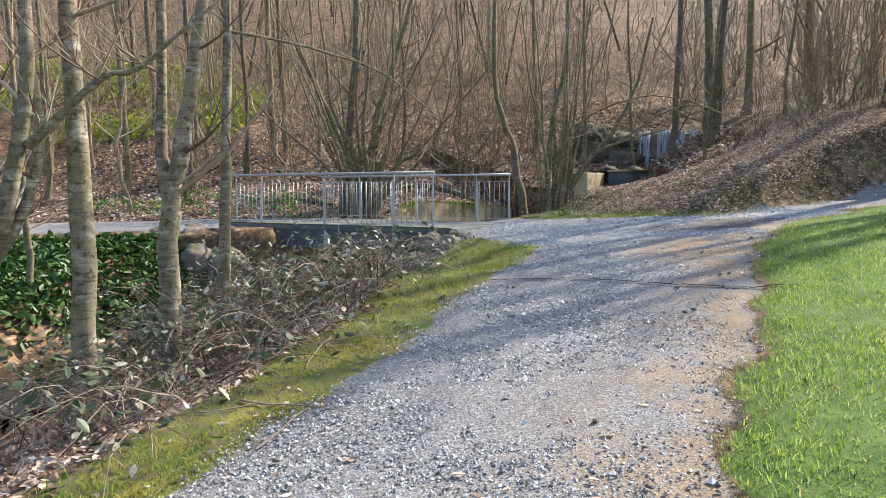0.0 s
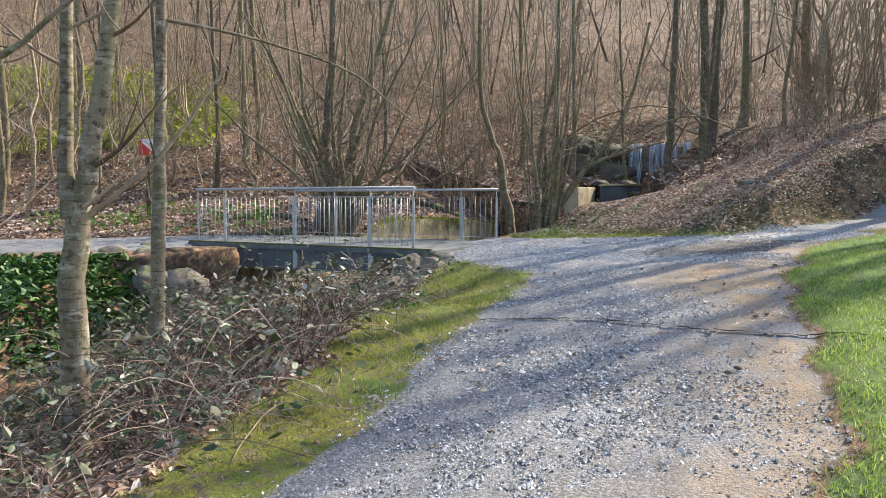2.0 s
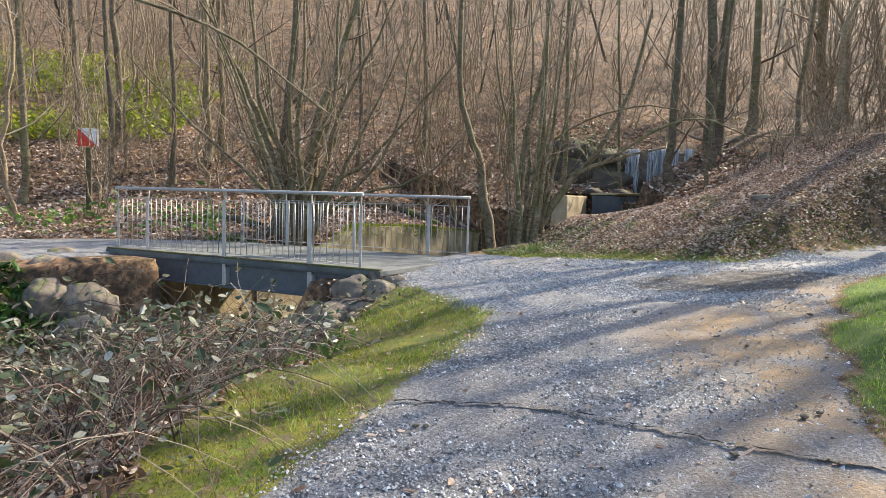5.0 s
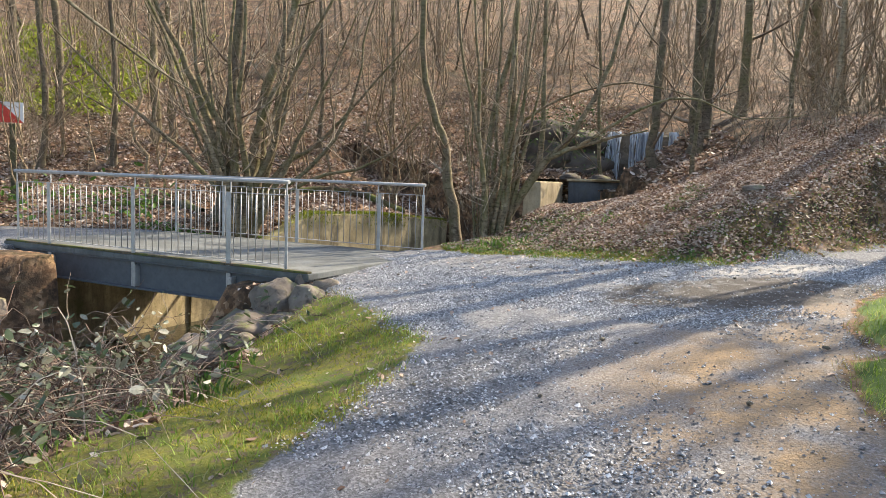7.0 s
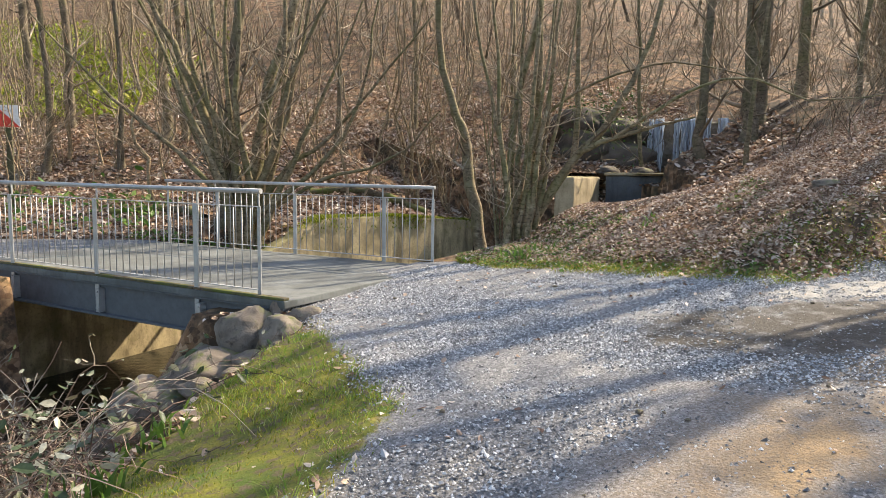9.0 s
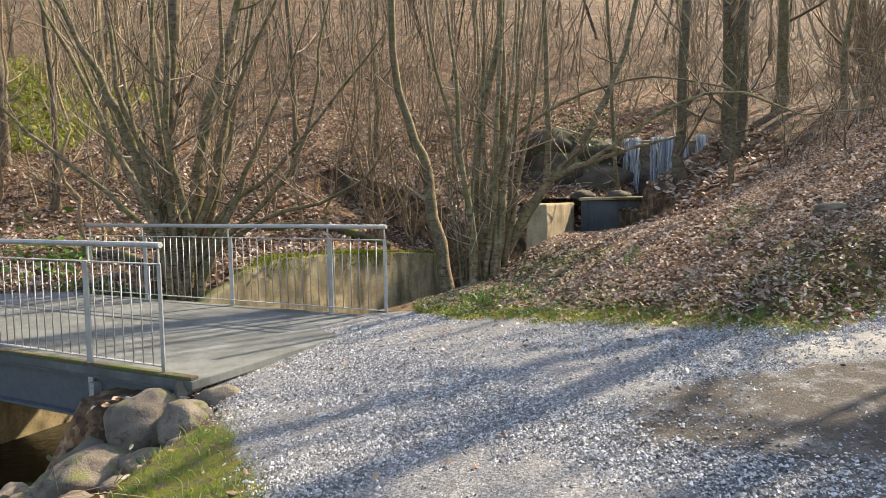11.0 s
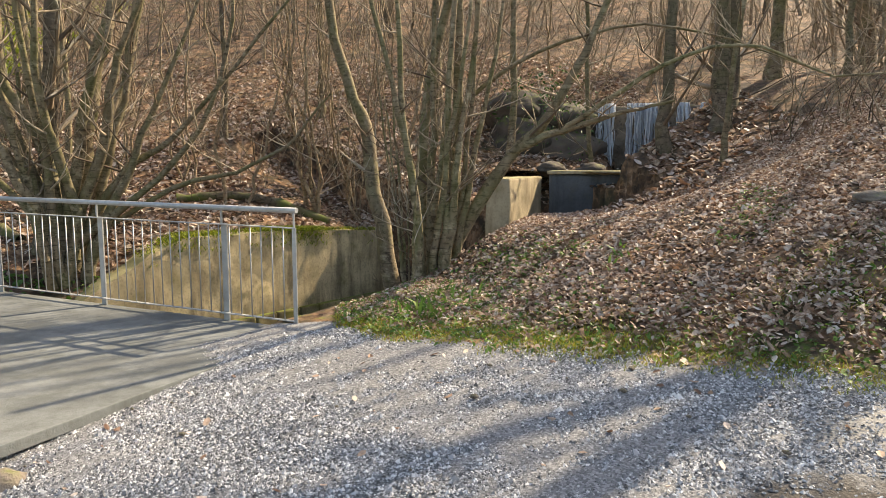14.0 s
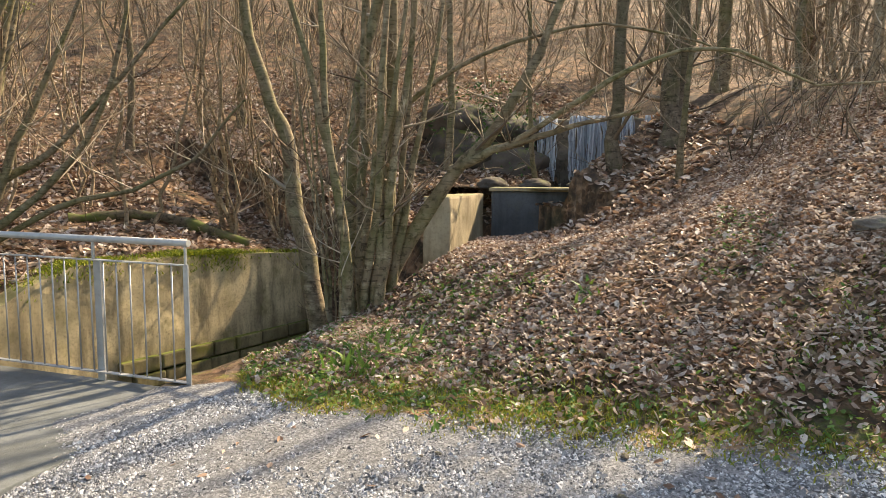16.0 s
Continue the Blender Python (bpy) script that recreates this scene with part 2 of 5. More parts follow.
M = {
    "ground": ground_material(),
    "alder": bark_material("alder_bark", (0.17, 0.13, 0.09), (0.31, 0.26, 0.19), (0.54, 0.49, 0.39), 0.4),
    "hazel": bark_material("hazel_bark", (0.16, 0.12, 0.075), (0.29, 0.23, 0.15), (0.42, 0.35, 0.24), 0.45),
    "sapling": bark_material("sapling_bark", (0.25, 0.18, 0.115), (0.41, 0.31, 0.20), (0.50, 0.42, 0.30), 0.15),
    "twig": stem_material("twig_bark", [(0.0, (0.09, 0.065, 0.045)), (0.4, (0.21, 0.155, 0.105)), (0.75, (0.38, 0.30, 0.21)), (1.0, (0.52, 0.44, 0.33))]),
    "woods": stem_material("woodland_bark", [(0.0, (0.045, 0.032, 0.02)), (0.4, (0.16, 0.115, 0.075)), (0.75, (0.38, 0.285, 0.185)), (1.0, (0.56, 0.46, 0.33))], 0.3),
    "dark": bark_material("dark_bark", (0.11, 0.085, 0.06), (0.20, 0.155, 0.11), (0.27, 0.22, 0.16), 0.3),
    "cane": stem_material("bramble_cane", [(0.0, (0.07, 0.045, 0.035)), (0.4, (0.17, 0.105, 0.08)), (0.8, (0.32, 0.24, 0.18)), (1.0, (0.50, 0.43, 0.34))]),
    "litter": leaf_material("fallen_leaf", [(0.0, (0.13, 0.07, 0.045)), (0.3, (0.31, 0.195, 0.13)), (0.65, (0.50, 0.365, 0.27)), (1.0, (0.80, 0.70, 0.60))], 0.6, 0.25),
    "blade": leaf_material("grass_blade", [(0.0, (0.12, 0.20, 0.025)), (0.5, (0.23, 0.34, 0.05)), (0.82, (0.36, 0.45, 0.10)), (1.0, (0.52, 0.46, 0.24))], 0.55, 0.5),
    "mossblade": leaf_material("moss_blade", [(0.0, (0.07, 0.12, 0.012)), (0.3, (0.16, 0.21, 0.02)), (0.65, (0.34, 0.34, 0.035)), (0.85, (0.42, 0.36, 0.06)), (1.0, (0.34, 0.24, 0.12))], 0.8, 0.35),
    "straw": leaf_material("dry_grass", [(0.0, (0.22, 0.15, 0.06)), (0.6, (0.40, 0.30, 0.13)), (1.0, (0.30, 0.30, 0.07))], 0.8, 0.2),
    # shade of the far-bank grass put into a dark leaf colour; ivy shares it
    "shaded_leaf": leaf_material("dark_leaf", [(0.0, (0.025, 0.06, 0.012)), (0.6, (0.05, 0.11, 0.02)), (1.0, (0.09, 0.16, 0.03))], 0.5, 0.15),
    "herb": leaf_material("herb_leaf", [(0.0, (0.06, 0.13, 0.02)), (0.6, (0.12, 0.22, 0.04)), (1.0, (0.22, 0.30, 0.06))], 0.55, 0.3),
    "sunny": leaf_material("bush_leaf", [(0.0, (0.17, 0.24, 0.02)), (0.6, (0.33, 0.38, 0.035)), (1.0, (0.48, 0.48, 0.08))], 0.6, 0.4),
    "bramble": leaf_material("bramble_leaf", [(0.0, (0.04, 0.065, 0.025)), (0.45, (0.09, 0.12, 0.055)), (0.7, (0.22, 0.20, 0.12)), (1.0, (0.44, 0.44, 0.36))], 0.42, 0.2),
    "concrete": concrete_material("old_concrete", (0.66, 0.53, 0.31), (0.075, 0.058, 0.038), 0.45),
    "stone": concrete_material("mossy_stone", (0.34, 0.28, 0.14), (0.07, 0.055, 0.03), 0.9),
    "pier": concrete_material("pier_concrete", (0.46, 0.38, 0.25), (0.20, 0.15, 0.09), 0.4),
    "weir": concrete_material("wet_concrete", (0.12, 0.132, 0.145), (0.045, 0.05, 0.056), 0.15),
    "deck": concrete_material("bridge_deck", (0.18, 0.188, 0.182), (0.09, 0.095, 0.085), 0.0),
    "steel": steel_material("galvanised_steel", (0.45, 0.445, 0.435), 0.45, 0.6),
    "beam": steel_material("painted_beam", (0.10, 0.108, 0.118), 0.6, 0.1, 0.25),
    "rock": rock_material("rock", 1.0),
    # darker copy of rock: the shade of the hollow put into its tone
    "shaded_rock": rock_material("shaded_rock", 0.4),
    "chips": gravel_material(),
    "water": water_material("creek_water", (0.018, 0.020, 0.014), 0.06, 7, 0.25),
    "fall": leaf_material("falling_water", [(0.0, (0.30, 0.33, 0.38)), (0.5, (0.55, 0.60, 0.66)), (1.0, (0.85, 0.88, 0.92))], 0.2, 0.3),
    "red": steel_material("red_sign", (0.62, 0.05, 0.03), 0.5, 0.0),
    "white": steel_material("white_sign", (0.80, 0.80, 0.80), 0.5, 0.0),
    "wood": bark_material("post_wood", (0.10, 0.085, 0.06), (0.17, 0.15, 0.10), (0.22, 0.2, 0.15), 0.5),
    "log": bark_material("log_bark", (0.11, 0.085, 0.055), (0.17, 0.13, 0.09), (0.2, 0.17, 0.11), 1.0),
}


# ---- mesh helpers ----
def mesh_of(name, verts, faces, material, smooth=False):
    """A mesh from an (n, 3) array and an (m, 3) or (m, 4) array of corners."""
    verts, faces = np.asarray(verts, np.float32), np.asarray(faces, np.int32)
    me = bpy.data.meshes.new(name)
    me.vertices.add(len(verts))
    me.vertices.foreach_set("co", verts.ravel())
    k = faces.shape[1]
    me.loops.add(faces.size)
    me.loops.foreach_set("vertex_index", faces.ravel())
    me.polygons.add(len(faces))
    me.polygons.foreach_set("loop_start", np.arange(0, faces.size, k, dtype=np.int32))
    me.polygons.foreach_set("use_smooth", np.full(len(faces), smooth))
    me.update(calc_edges=True)
    me.materials.append(material)
    return me


def part(name, bm, material, parent=None, label=""):
    """Links a bmesh or a mesh as one object under a thing or a part."""
    if isinstance(bm, bmesh.types.BMesh):
        me = bpy.data.meshes.new(name)
        bm.to_mesh(me)
        bm.free()
        me.materials.append(material)
    else:
        me = bm
    ob = new(name, me)
    if parent is not None:
        ob.parent = parent
    return tagged(ob, label)


def box(bm, x0, x1, y0, y1, z0, z1, bevel=0.0):
    made = bmesh.ops.create_cube(bm, size=1.0)["verts"]
    for v in made:
        v.co = Vector(((x0 + x1) / 2 + v.co.x * (x1 - x0), (y0 + y1) / 2 + v.co.y * (y1 - y0), (z0 + z1) / 2 + v.co.z * (z1 - z0)))
    if bevel:
        edges = {e for v in made for e in v.link_edges}
        bmesh.ops.bevel(bm, geom=list(edges), offset=bevel, segments=2, affect="EDGES", profile=0.6)
    return bm


def boxed(*a):
    return box(bmesh.new(), *a)


def rod(p, q, r, sides=10):
    """A round bar from p to q."""
    bm = bmesh.new()
    p, q = Vector(p), Vector(q)
    m = Matrix.Translation((p + q) / 2) @ (q - p).to_track_quat("Z", "Y").to_matrix().to_4x4()
    bmesh.ops.create_cone(bm, cap_ends=True, segments=sides, radius1=r, radius2=r, depth=(q - p).length, matrix=m)
    for f in bm.faces:
        f.smooth = len(f.verts) == 4
    return bm


def tubes(groups, sides):
    """Verts and quads of tapered tubes; groups: list of (points (T, k, 3), radii (T, k))."""
    vs, fs, base = [], [], 0
    ang = np.linspace(0, 2 * np.pi, sides, endpoint=False)
    for P, R in groups:
        P, R = np.asarray(P, float), np.asarray(R, float)
        if not len(P):
            continue
        T, k, _ = P.shape
        tan = np.gradient(P, axis=1)
        tan /= np.linalg.norm(tan, axis=2, keepdims=True) + 1e-9
        ref = np.where(np.abs(tan[:, :1, 2:3]) > 0.8, np.array([1.0, 0.1, 0]), np.array([0.05, 0.1, 1.0]))
        a = np.cross(tan, np.broadcast_to(ref, tan.shape))
        a /= np.linalg.norm(a, axis=2, keepdims=True) + 1e-9
        b = np.cross(tan, a)
        ring = P[:, :, None, :] + R[:, :, None, None] * (np.cos(ang)[None, None, :, None] * a[:, :, None, :] + np.sin(ang)[None, None, :, None] * b[:, :, None, :])
        vs.append(ring.reshape(-1, 3))
        idx = (base + np.arange(T * k * sides)).reshape(T, k, sides)
        nxt = np.roll(idx, -1, axis=2)
        q = np.stack([idx[:, :-1], nxt[:, :-1], nxt[:, 1:], idx[:, 1:]], axis=-1)
        fs.append(q.reshape(-1, 4))
        base += T * k * sides
    return np.concatenate(vs), np.concatenate(fs)


def spline(points, k):
    """k points evenly along a smooth line through the given points."""
    p = np.asarray(points, float)
    t = np.linspace(0, len(p) - 1, k)
    pad = np.vstack([2 * p[0] - p[1], p, 2 * p[-1] - p[-2]])
    i = np.clip(t.astype(int), 0, len(p) - 2)
    f = (t - i)[:, None]
    a, b, c, d = pad[i], pad[i + 1], pad[i + 2], pad[i + 3]
    return 0.5 * (2 * b + (c - a) * f + (2 * a - 5 * b + 4 * c - d) * f ** 2 + (3 * b - a - 3 * c + d) * f ** 3)


# ---- the lie of the land ----
GRAVEL_L = np.array([(-4.5, -30), (-2.2, 0), (-1.2, 3.3), (-0.56, 4.9), (0.45, 7.7), (1.15, 9.3), (1.3, 10.3), (0.95, 11.3), (0.45, 12.5), (0.1, 13.2), (0.1, 15.5), (1.6, 15.6)])
MOSS_L = np.array([(-5.5, -30), (-3.0, 0), (-2.0, 3.4), (-1.3, 4.8), (-0.85, 6.6), (-0.45, 8.5), (-0.2, 10.4), (-0.15, 11.2), (0.2, 12.0), (0.5, 12.6), (0.6, 13.1), (0.9, 15.0), (1.6, 15.7), (2.1, 17.0), (2.5, 19.0), (4, 21)])
TURF_R = np.array([(-2.5, -30), (0.85, 0), (1.3, 3.2), (2.1, 4.8), (3.1, 7.0), (4.2, 9.3), (5.2, 10.9), (7.5, 12.5), (12, 13.2), (40, 13.4)])
MOUND = np.array([(1.2, 15.9), (1.9, 15.35), (2.3, 14.95), (2.9, 14.5), (3.5, 14.2), (4.0, 13.8), (4.5, 13.45), (5.2, 13.25), (6.2, 13.4), (8, 14.3), (12, 15.2), (60, 15.4)])
CREEK = np.array([(-30, -22), (-9.0, 1.0), (-6.0, 7.5), (-3.9, 11.5), (-1.85, 14.2), (-0.5, 16.5), (0.9, 18.8), (3.2, 20.6), (5.7, 21.7), (8.3, 25.0), (14, 33), (40, 70)])
BED = np.array([-1.3, -1.15, -1.1, -1.1, -1.05, -1.0, -0.9, -0.8, 1.85, 1.9, 8.0, 30.0])
WALL0, WALLV = np.array((-2.72, 18.05)), np.array((0.691, 0.723))      # creek wall above the bridge
WALL_TOP = np.array([(0.0, 0.30), (1.2, 0.34), (2.3, 0.95), (2.9, 1.14), (4.6, 1.12), (6.0, 1.02), (7.2, 0.92)])
ABUT0, ABUTV = np.array((-4.31, 15.39)), np.array((0.497, 0.868))      # abutment under the bridge's far end


def smooth(e0, e1, x):
    t = np.clip((x - e0) / (e1 - e0), 0, 1)
    return t * t * (3 - 2 * t)


def wave(x, y, s, seed=0.0):
    """Cheap smooth unevenness, about -1 to 1."""
    return (np.sin(x / s + 1.7 * np.sin(y / s * 0.83 + seed)) + np.sin(y / s * 1.13 + 2.1 * np.sin(x / s * 0.71 + seed * 2)) + np.sin((x + y) / s * 0.57 + seed)) / 3


def creek_at(x, y):
    """Distance to the creek's middle, its side (1 = path side), bed height."""
    best, side, bed = np.full(x.shape, 1e9), np.ones(x.shape), np.zeros(x.shape)
    for (a, b), (za, zb) in zip(zip(CREEK[:-1], CREEK[1:]), zip(BED[:-1], BED[1:])):
        d = b - a
        t = np.clip(((x - a[0]) * d[0] + (y - a[1]) * d[1]) / (d @ d), 0, 1)
        dx, dy = x - a[0] - t * d[0], y - a[1] - t * d[1]
        r = np.hypot(dx, dy)
        near = r < best
        best = np.where(near, r, best)
        side = np.where(near, np.where(d[0] * dy - d[1] * dx > 0, -1.0, 1.0), side)
        step = t if abs(za - zb) < 1 or zb > 3 else (t > 0.995)
        bed = np.where(near, za + (zb - za) * step, bed)
    return best, side, bed


def path_height(x, y):
    xs = np.clip(x, -6, 12)
    return 0.07 + 0.07 * xs + 0.062 * np.clip(y, -30, 8) + 0.03 * np.clip(y - 8, 0, 8)


def land(x, y):
    """Height of the ground and how much it is gravel, moss, turf, trodden earth."""
    x, y = np.asarray(x, float), np.asarray(y, float)
    dc, side, bed = creek_at(x, y)
    gl = np.interp(y, GRAVEL_L[:, 1], GRAVEL_L[:, 0])
    ml = np.interp(y, MOSS_L[:, 1], MOSS_L[:, 0])
    tr_y = np.interp(x, TURF_R[:, 0], TURF_R[:, 1])
    my = np.interp(x, MOUND[:, 0], MOUND[:, 1])
    ragged = 0.10 * wave(x, y, 0.33, 2.0) + 0.05 * wave(x, y, 0.11, 5.0)
    # path side
    p = path_height(x, y)
    m = 0.29 * x + 0.2 * y - 2.9
    m = np.where(m > 3.4, 3.4 + (m - 3.4) * 0.45, m) + 0.06 * wave(x, y, 0.9) - 0.95 * np.exp(-((x - 5.7) ** 2 / 3.6 + (y - 19.1) ** 2 / 3.0)) - 0.75 * np.exp(-((x - 7.9) ** 2 + (y - 20.9) ** 2) / 3.4)
    m = m - 0.45 * np.exp(-((x - 2.3) ** 2 / 1.2 + (y - 16.7) ** 2 / 2.2))
    over = smooth(-0.1, 0.9, y - my)
    right = p * (1 - over) + np.maximum(m, p) * over
    right = right + 0.05 * smooth(0, 0.7, tr_y - y) * smooth(-0.6, 0.4, x - gl)
    left_of = np.clip(ml - x, 0, 30)
    fall = 0.30 + 0.40 * smooth(10.5, 11.5, y)
    right = right - (fall * left_of + 0.03 * smooth(0, 0.3, left_of)) * (1 - smooth(12.45, 12.95, y))
    right = right - 0.21 * np.clip(gl - x, 0, 1.6) * smooth(8, 10.3, y) * (1 - smooth(12.4, 12.9, y))
    # far side: road, then the wooded slope
    d = np.clip(y - 19.2, 0, 200)
    road = 0.80 - 0.02 * np.clip(-5 - x, 0, 20)
    left = road + 0.22 * np.clip(d, 0, 4) + 0.42 * np.clip(d - 4, 0, 90) - 0.28 * np.clip(14.2 - y, 0, 7) + 0.12 * wave(x, y, 1.6) * smooth(19, 21, y)
    z = np.where(side > 0, right, left)
    # the creek's cut
    up = smooth(13.5, 15.0, y)
    half = np.where(side > 0, 0.75 + 0.45 * smooth(14.7, 15.5, y) * (1 - smooth(17.6, 19.0, y)), 0.9)
    k = np.where(side > 0, 0.62 + 0.33 * smooth(10.8, 11.8, y) + 1.57 * smooth(12.75, 13.2, y) - 0.7 * smooth(15.6, 16.6, y) + 0.6 * smooth(18.5, 20, y), 0.45 + 0.6 * smooth(7, 10, y) + 5.4 * up * (1 - smooth(24, 26, y) * (bed > 1)))
    z = np.minimum(z, bed + np.clip(dc - half, 0, 50) * k)
    c = (x - ABUT0[0]) * ABUTV[1] - (y - ABUT0[1]) * ABUTV[0]
    s = (x - ABUT0[0]) * ABUTV[0] + (y - ABUT0[1]) * ABUTV[1]
    low = (side < 0) & (((c > 1.35) & (s > -1.7) & (s < 10.05)) | ((c > -0.2) & (s > -0.4) & (s < 3.35)))
    c = (x - WALL0[0]) * WALLV[1] - (y - WALL0[1]) * WALLV[0]
    s = (x - WALL0[0]) * WALLV[0] + (y - WALL0[1]) * WALLV[1]
    low = low | ((side < 0) & (c > -0.25) & (s > -0.2) & (s < 7.3))
    back = np.interp(s, WALL_TOP[:, 0], WALL_TOP[:, 1]) - 0.02 + 0.42 * np.clip(-c - 0.3, 0, 9)
    z = np.where((side < 0) & (c < 0) & (c > -4) & (s > 0) & (s < 7.6), np.minimum(z, back), z)
    z = np.where(low, np.minimum(z, -0.98), z)
    far = smooth(22, 34, y)
    hill = 0.8 + 0.88 + 0.42 * np.clip(y - 23.2, 0, 90)
    z = np.where(side > 0, z * (1 - far) + np.maximum(z, hill) * far, z)
    z = z + 0.35 * wave(x, y, 4.0, 1.0) * smooth(24, 32, y)
    # surfaces
    on = side > 0
    ge, te, me_ = x - gl + ragged, y - tr_y + 3.2 * ragged, y - my + 2 * ragged
    gravel = smooth(-0.2, 0.2, ge) * smooth(-0.3, 0.3, te) * (1 - smooth(-0.25, 0.3, me_)) * on
    gravel = np.maximum(gravel, (side < 0) * smooth(13.9, 14.3, y) * (1 - smooth(18.6, 19.1, y)) * (x < -1.5) * smooth(1.9, 2.6, dc))
    moss = on * smooth(-0.2, 0.15, x - ml + 2 * ragged) * (1 - smooth(-0.12, 0.2, ge)) * (1 - smooth(11.9, 12.6, y))
    moss = np.maximum(moss, on * smooth(-0.25, 0.2, me_) * (0.52 - 0.3 * smooth(0.3, 0.8, me_)) * (1 - smooth(0.6, 1.7, me_)) * (1 - 0.55 * smooth(4.8, 6.2, x)))
    turf = smooth(-0.1, 0.5, -te) * smooth(0.0, 0.4, x - gl) * on
    mid = (np.interp(y, TURF_R[:, 1], TURF_R[:, 0]) + gl) / 2
    earth = gravel * on * np.clip(0.06 + 0.75 * smooth(-0.1, 1.4, x - mid) - 0.6 * smooth(10.3, 12.0, y) + 0.7 * smooth(1.1, 0.3, np.hypot((x - 3.3) / 1.3, (y - 8.6) / 1.7)), 0, 1)
    tar = gravel * on * smooth(1.0, 0.75, np.hypot((x - 4.5) / 1.75, (y - 11.5) / 0.8) + 2.2 * ragged)
    pale = gravel * on * smooth(1.0, 0.7, np.hypot((x - 5.3) / 1.35, (y - 12.68) / 0.36) + 2.2 * ragged)
    return z, gravel, moss, turf, earth, tar, pale


def Z(x, y):
    return float(land(np.array([x]), np.array([y]))[0][0])


def axis(a, b, step, lo, hi, grow=1.14):
    mid = list(np.arange(a, b, step))
    s, v, out = step, a, []
    while v > lo:
        s *= grow
        v -= s
        out.append(v)
    s, v, tail = step, mid[-1], []
    while v < hi:
        s *= grow
        v += s
        tail.append(v)
    return np.array(out[::-1] + mid + tail)


def build_ground():
    xs, ys = axis(-5, 8, 0.065, -110, 110), axis(-0.5, 24, 0.075, -60, 170)
    gx, gy = np.meshgrid(xs, ys)
    z, *zones = land(gx.ravel(), gy.ravel())
    rng = np.random.default_rng(2)
    z = z + 0.012 * wave(gx.ravel(), gy.ravel(), 0.35) + rng.normal(0, 0.004, z.shape)
    n, w = len(xs), len(ys)
    i = np.arange(n * w).reshape(w, n)
    faces = np.stack([i[:-1, :-1], i[:-1, 1:], i[1:, 1:], i[1:, :-1]], -1).reshape(-1, 4)
    me = mesh_of("ground", np.stack([gx.ravel(), gy.ravel(), z], 1), faces, M["ground"], True)
    for name, values in zip(("gravel", "moss", "turf", "earth", "tar", "pale"), zones):
        me.attributes.new(name, "FLOAT", "POINT").data.foreach_set("value", values.astype(np.float32))
    return tagged(new("ground", me), "gravel path, mossy verge and leaf-covered slopes", "ground", kind="structure")


build_ground()


# ---- bridge ----
BR0 = Vector((0.06, 13.0, 0.84))          # near corner on the path side, top of the deck
BU, BV = Vector((-0.873, 0.487, 0)), Vector((0.487, 0.873, 0))
BR = Matrix(((BU.x, BV.x, 0, BR0.x), (BU.y, BV.y, 0, BR0.y), (0, 0, 1, BR0.z), (0, 0, 0, 1)))
LONG, WIDE = 5.35, 2.95


def build_bridge():
    b = tagged(new("footbridge"), "steel beam footbridge with grey deck over the creek", "bridge")
    b.matrix_world = BR
    part("deck", boxed(-0.12, LONG + 0.1, -0.06, WIDE + 0.06, -0.07, 0.0, 0.008), M["deck"], b, "weathered grey deck plate")
    for y in (0.0, WIDE):
        beam = part("beam", boxed(-0.1, LONG + 0.1, y - 0.012, y + 0.012, -0.42, -0.0915), M["beam"], b, "dark grey painted steel beam")
        part("flange", boxed(-0.1, LONG + 0.1, y - 0.08, y + 0.08, -0.445, -0.421, 0.004), M["beam"], beam)
        part("flange", boxed(-0.1, LONG + 0.1, y - 0.055, y + 0.055, -0.0905, -0.0715, 0.004), M["beam"], beam)
    for s in (-0.02, LONG - 0.2):
        part("bearing", boxed(s, s + 0.16, 0.1, WIDE - 0.1, -0.62, -0.446, 0.01), M["weir"], b)
    kerb = boxed(-0.1, LONG + 0.08, -0.05, 0.03, 0.002, 0.028, 0.006)
    part("edge_strip", kerb, M["log"], b, "mossy edge strip")


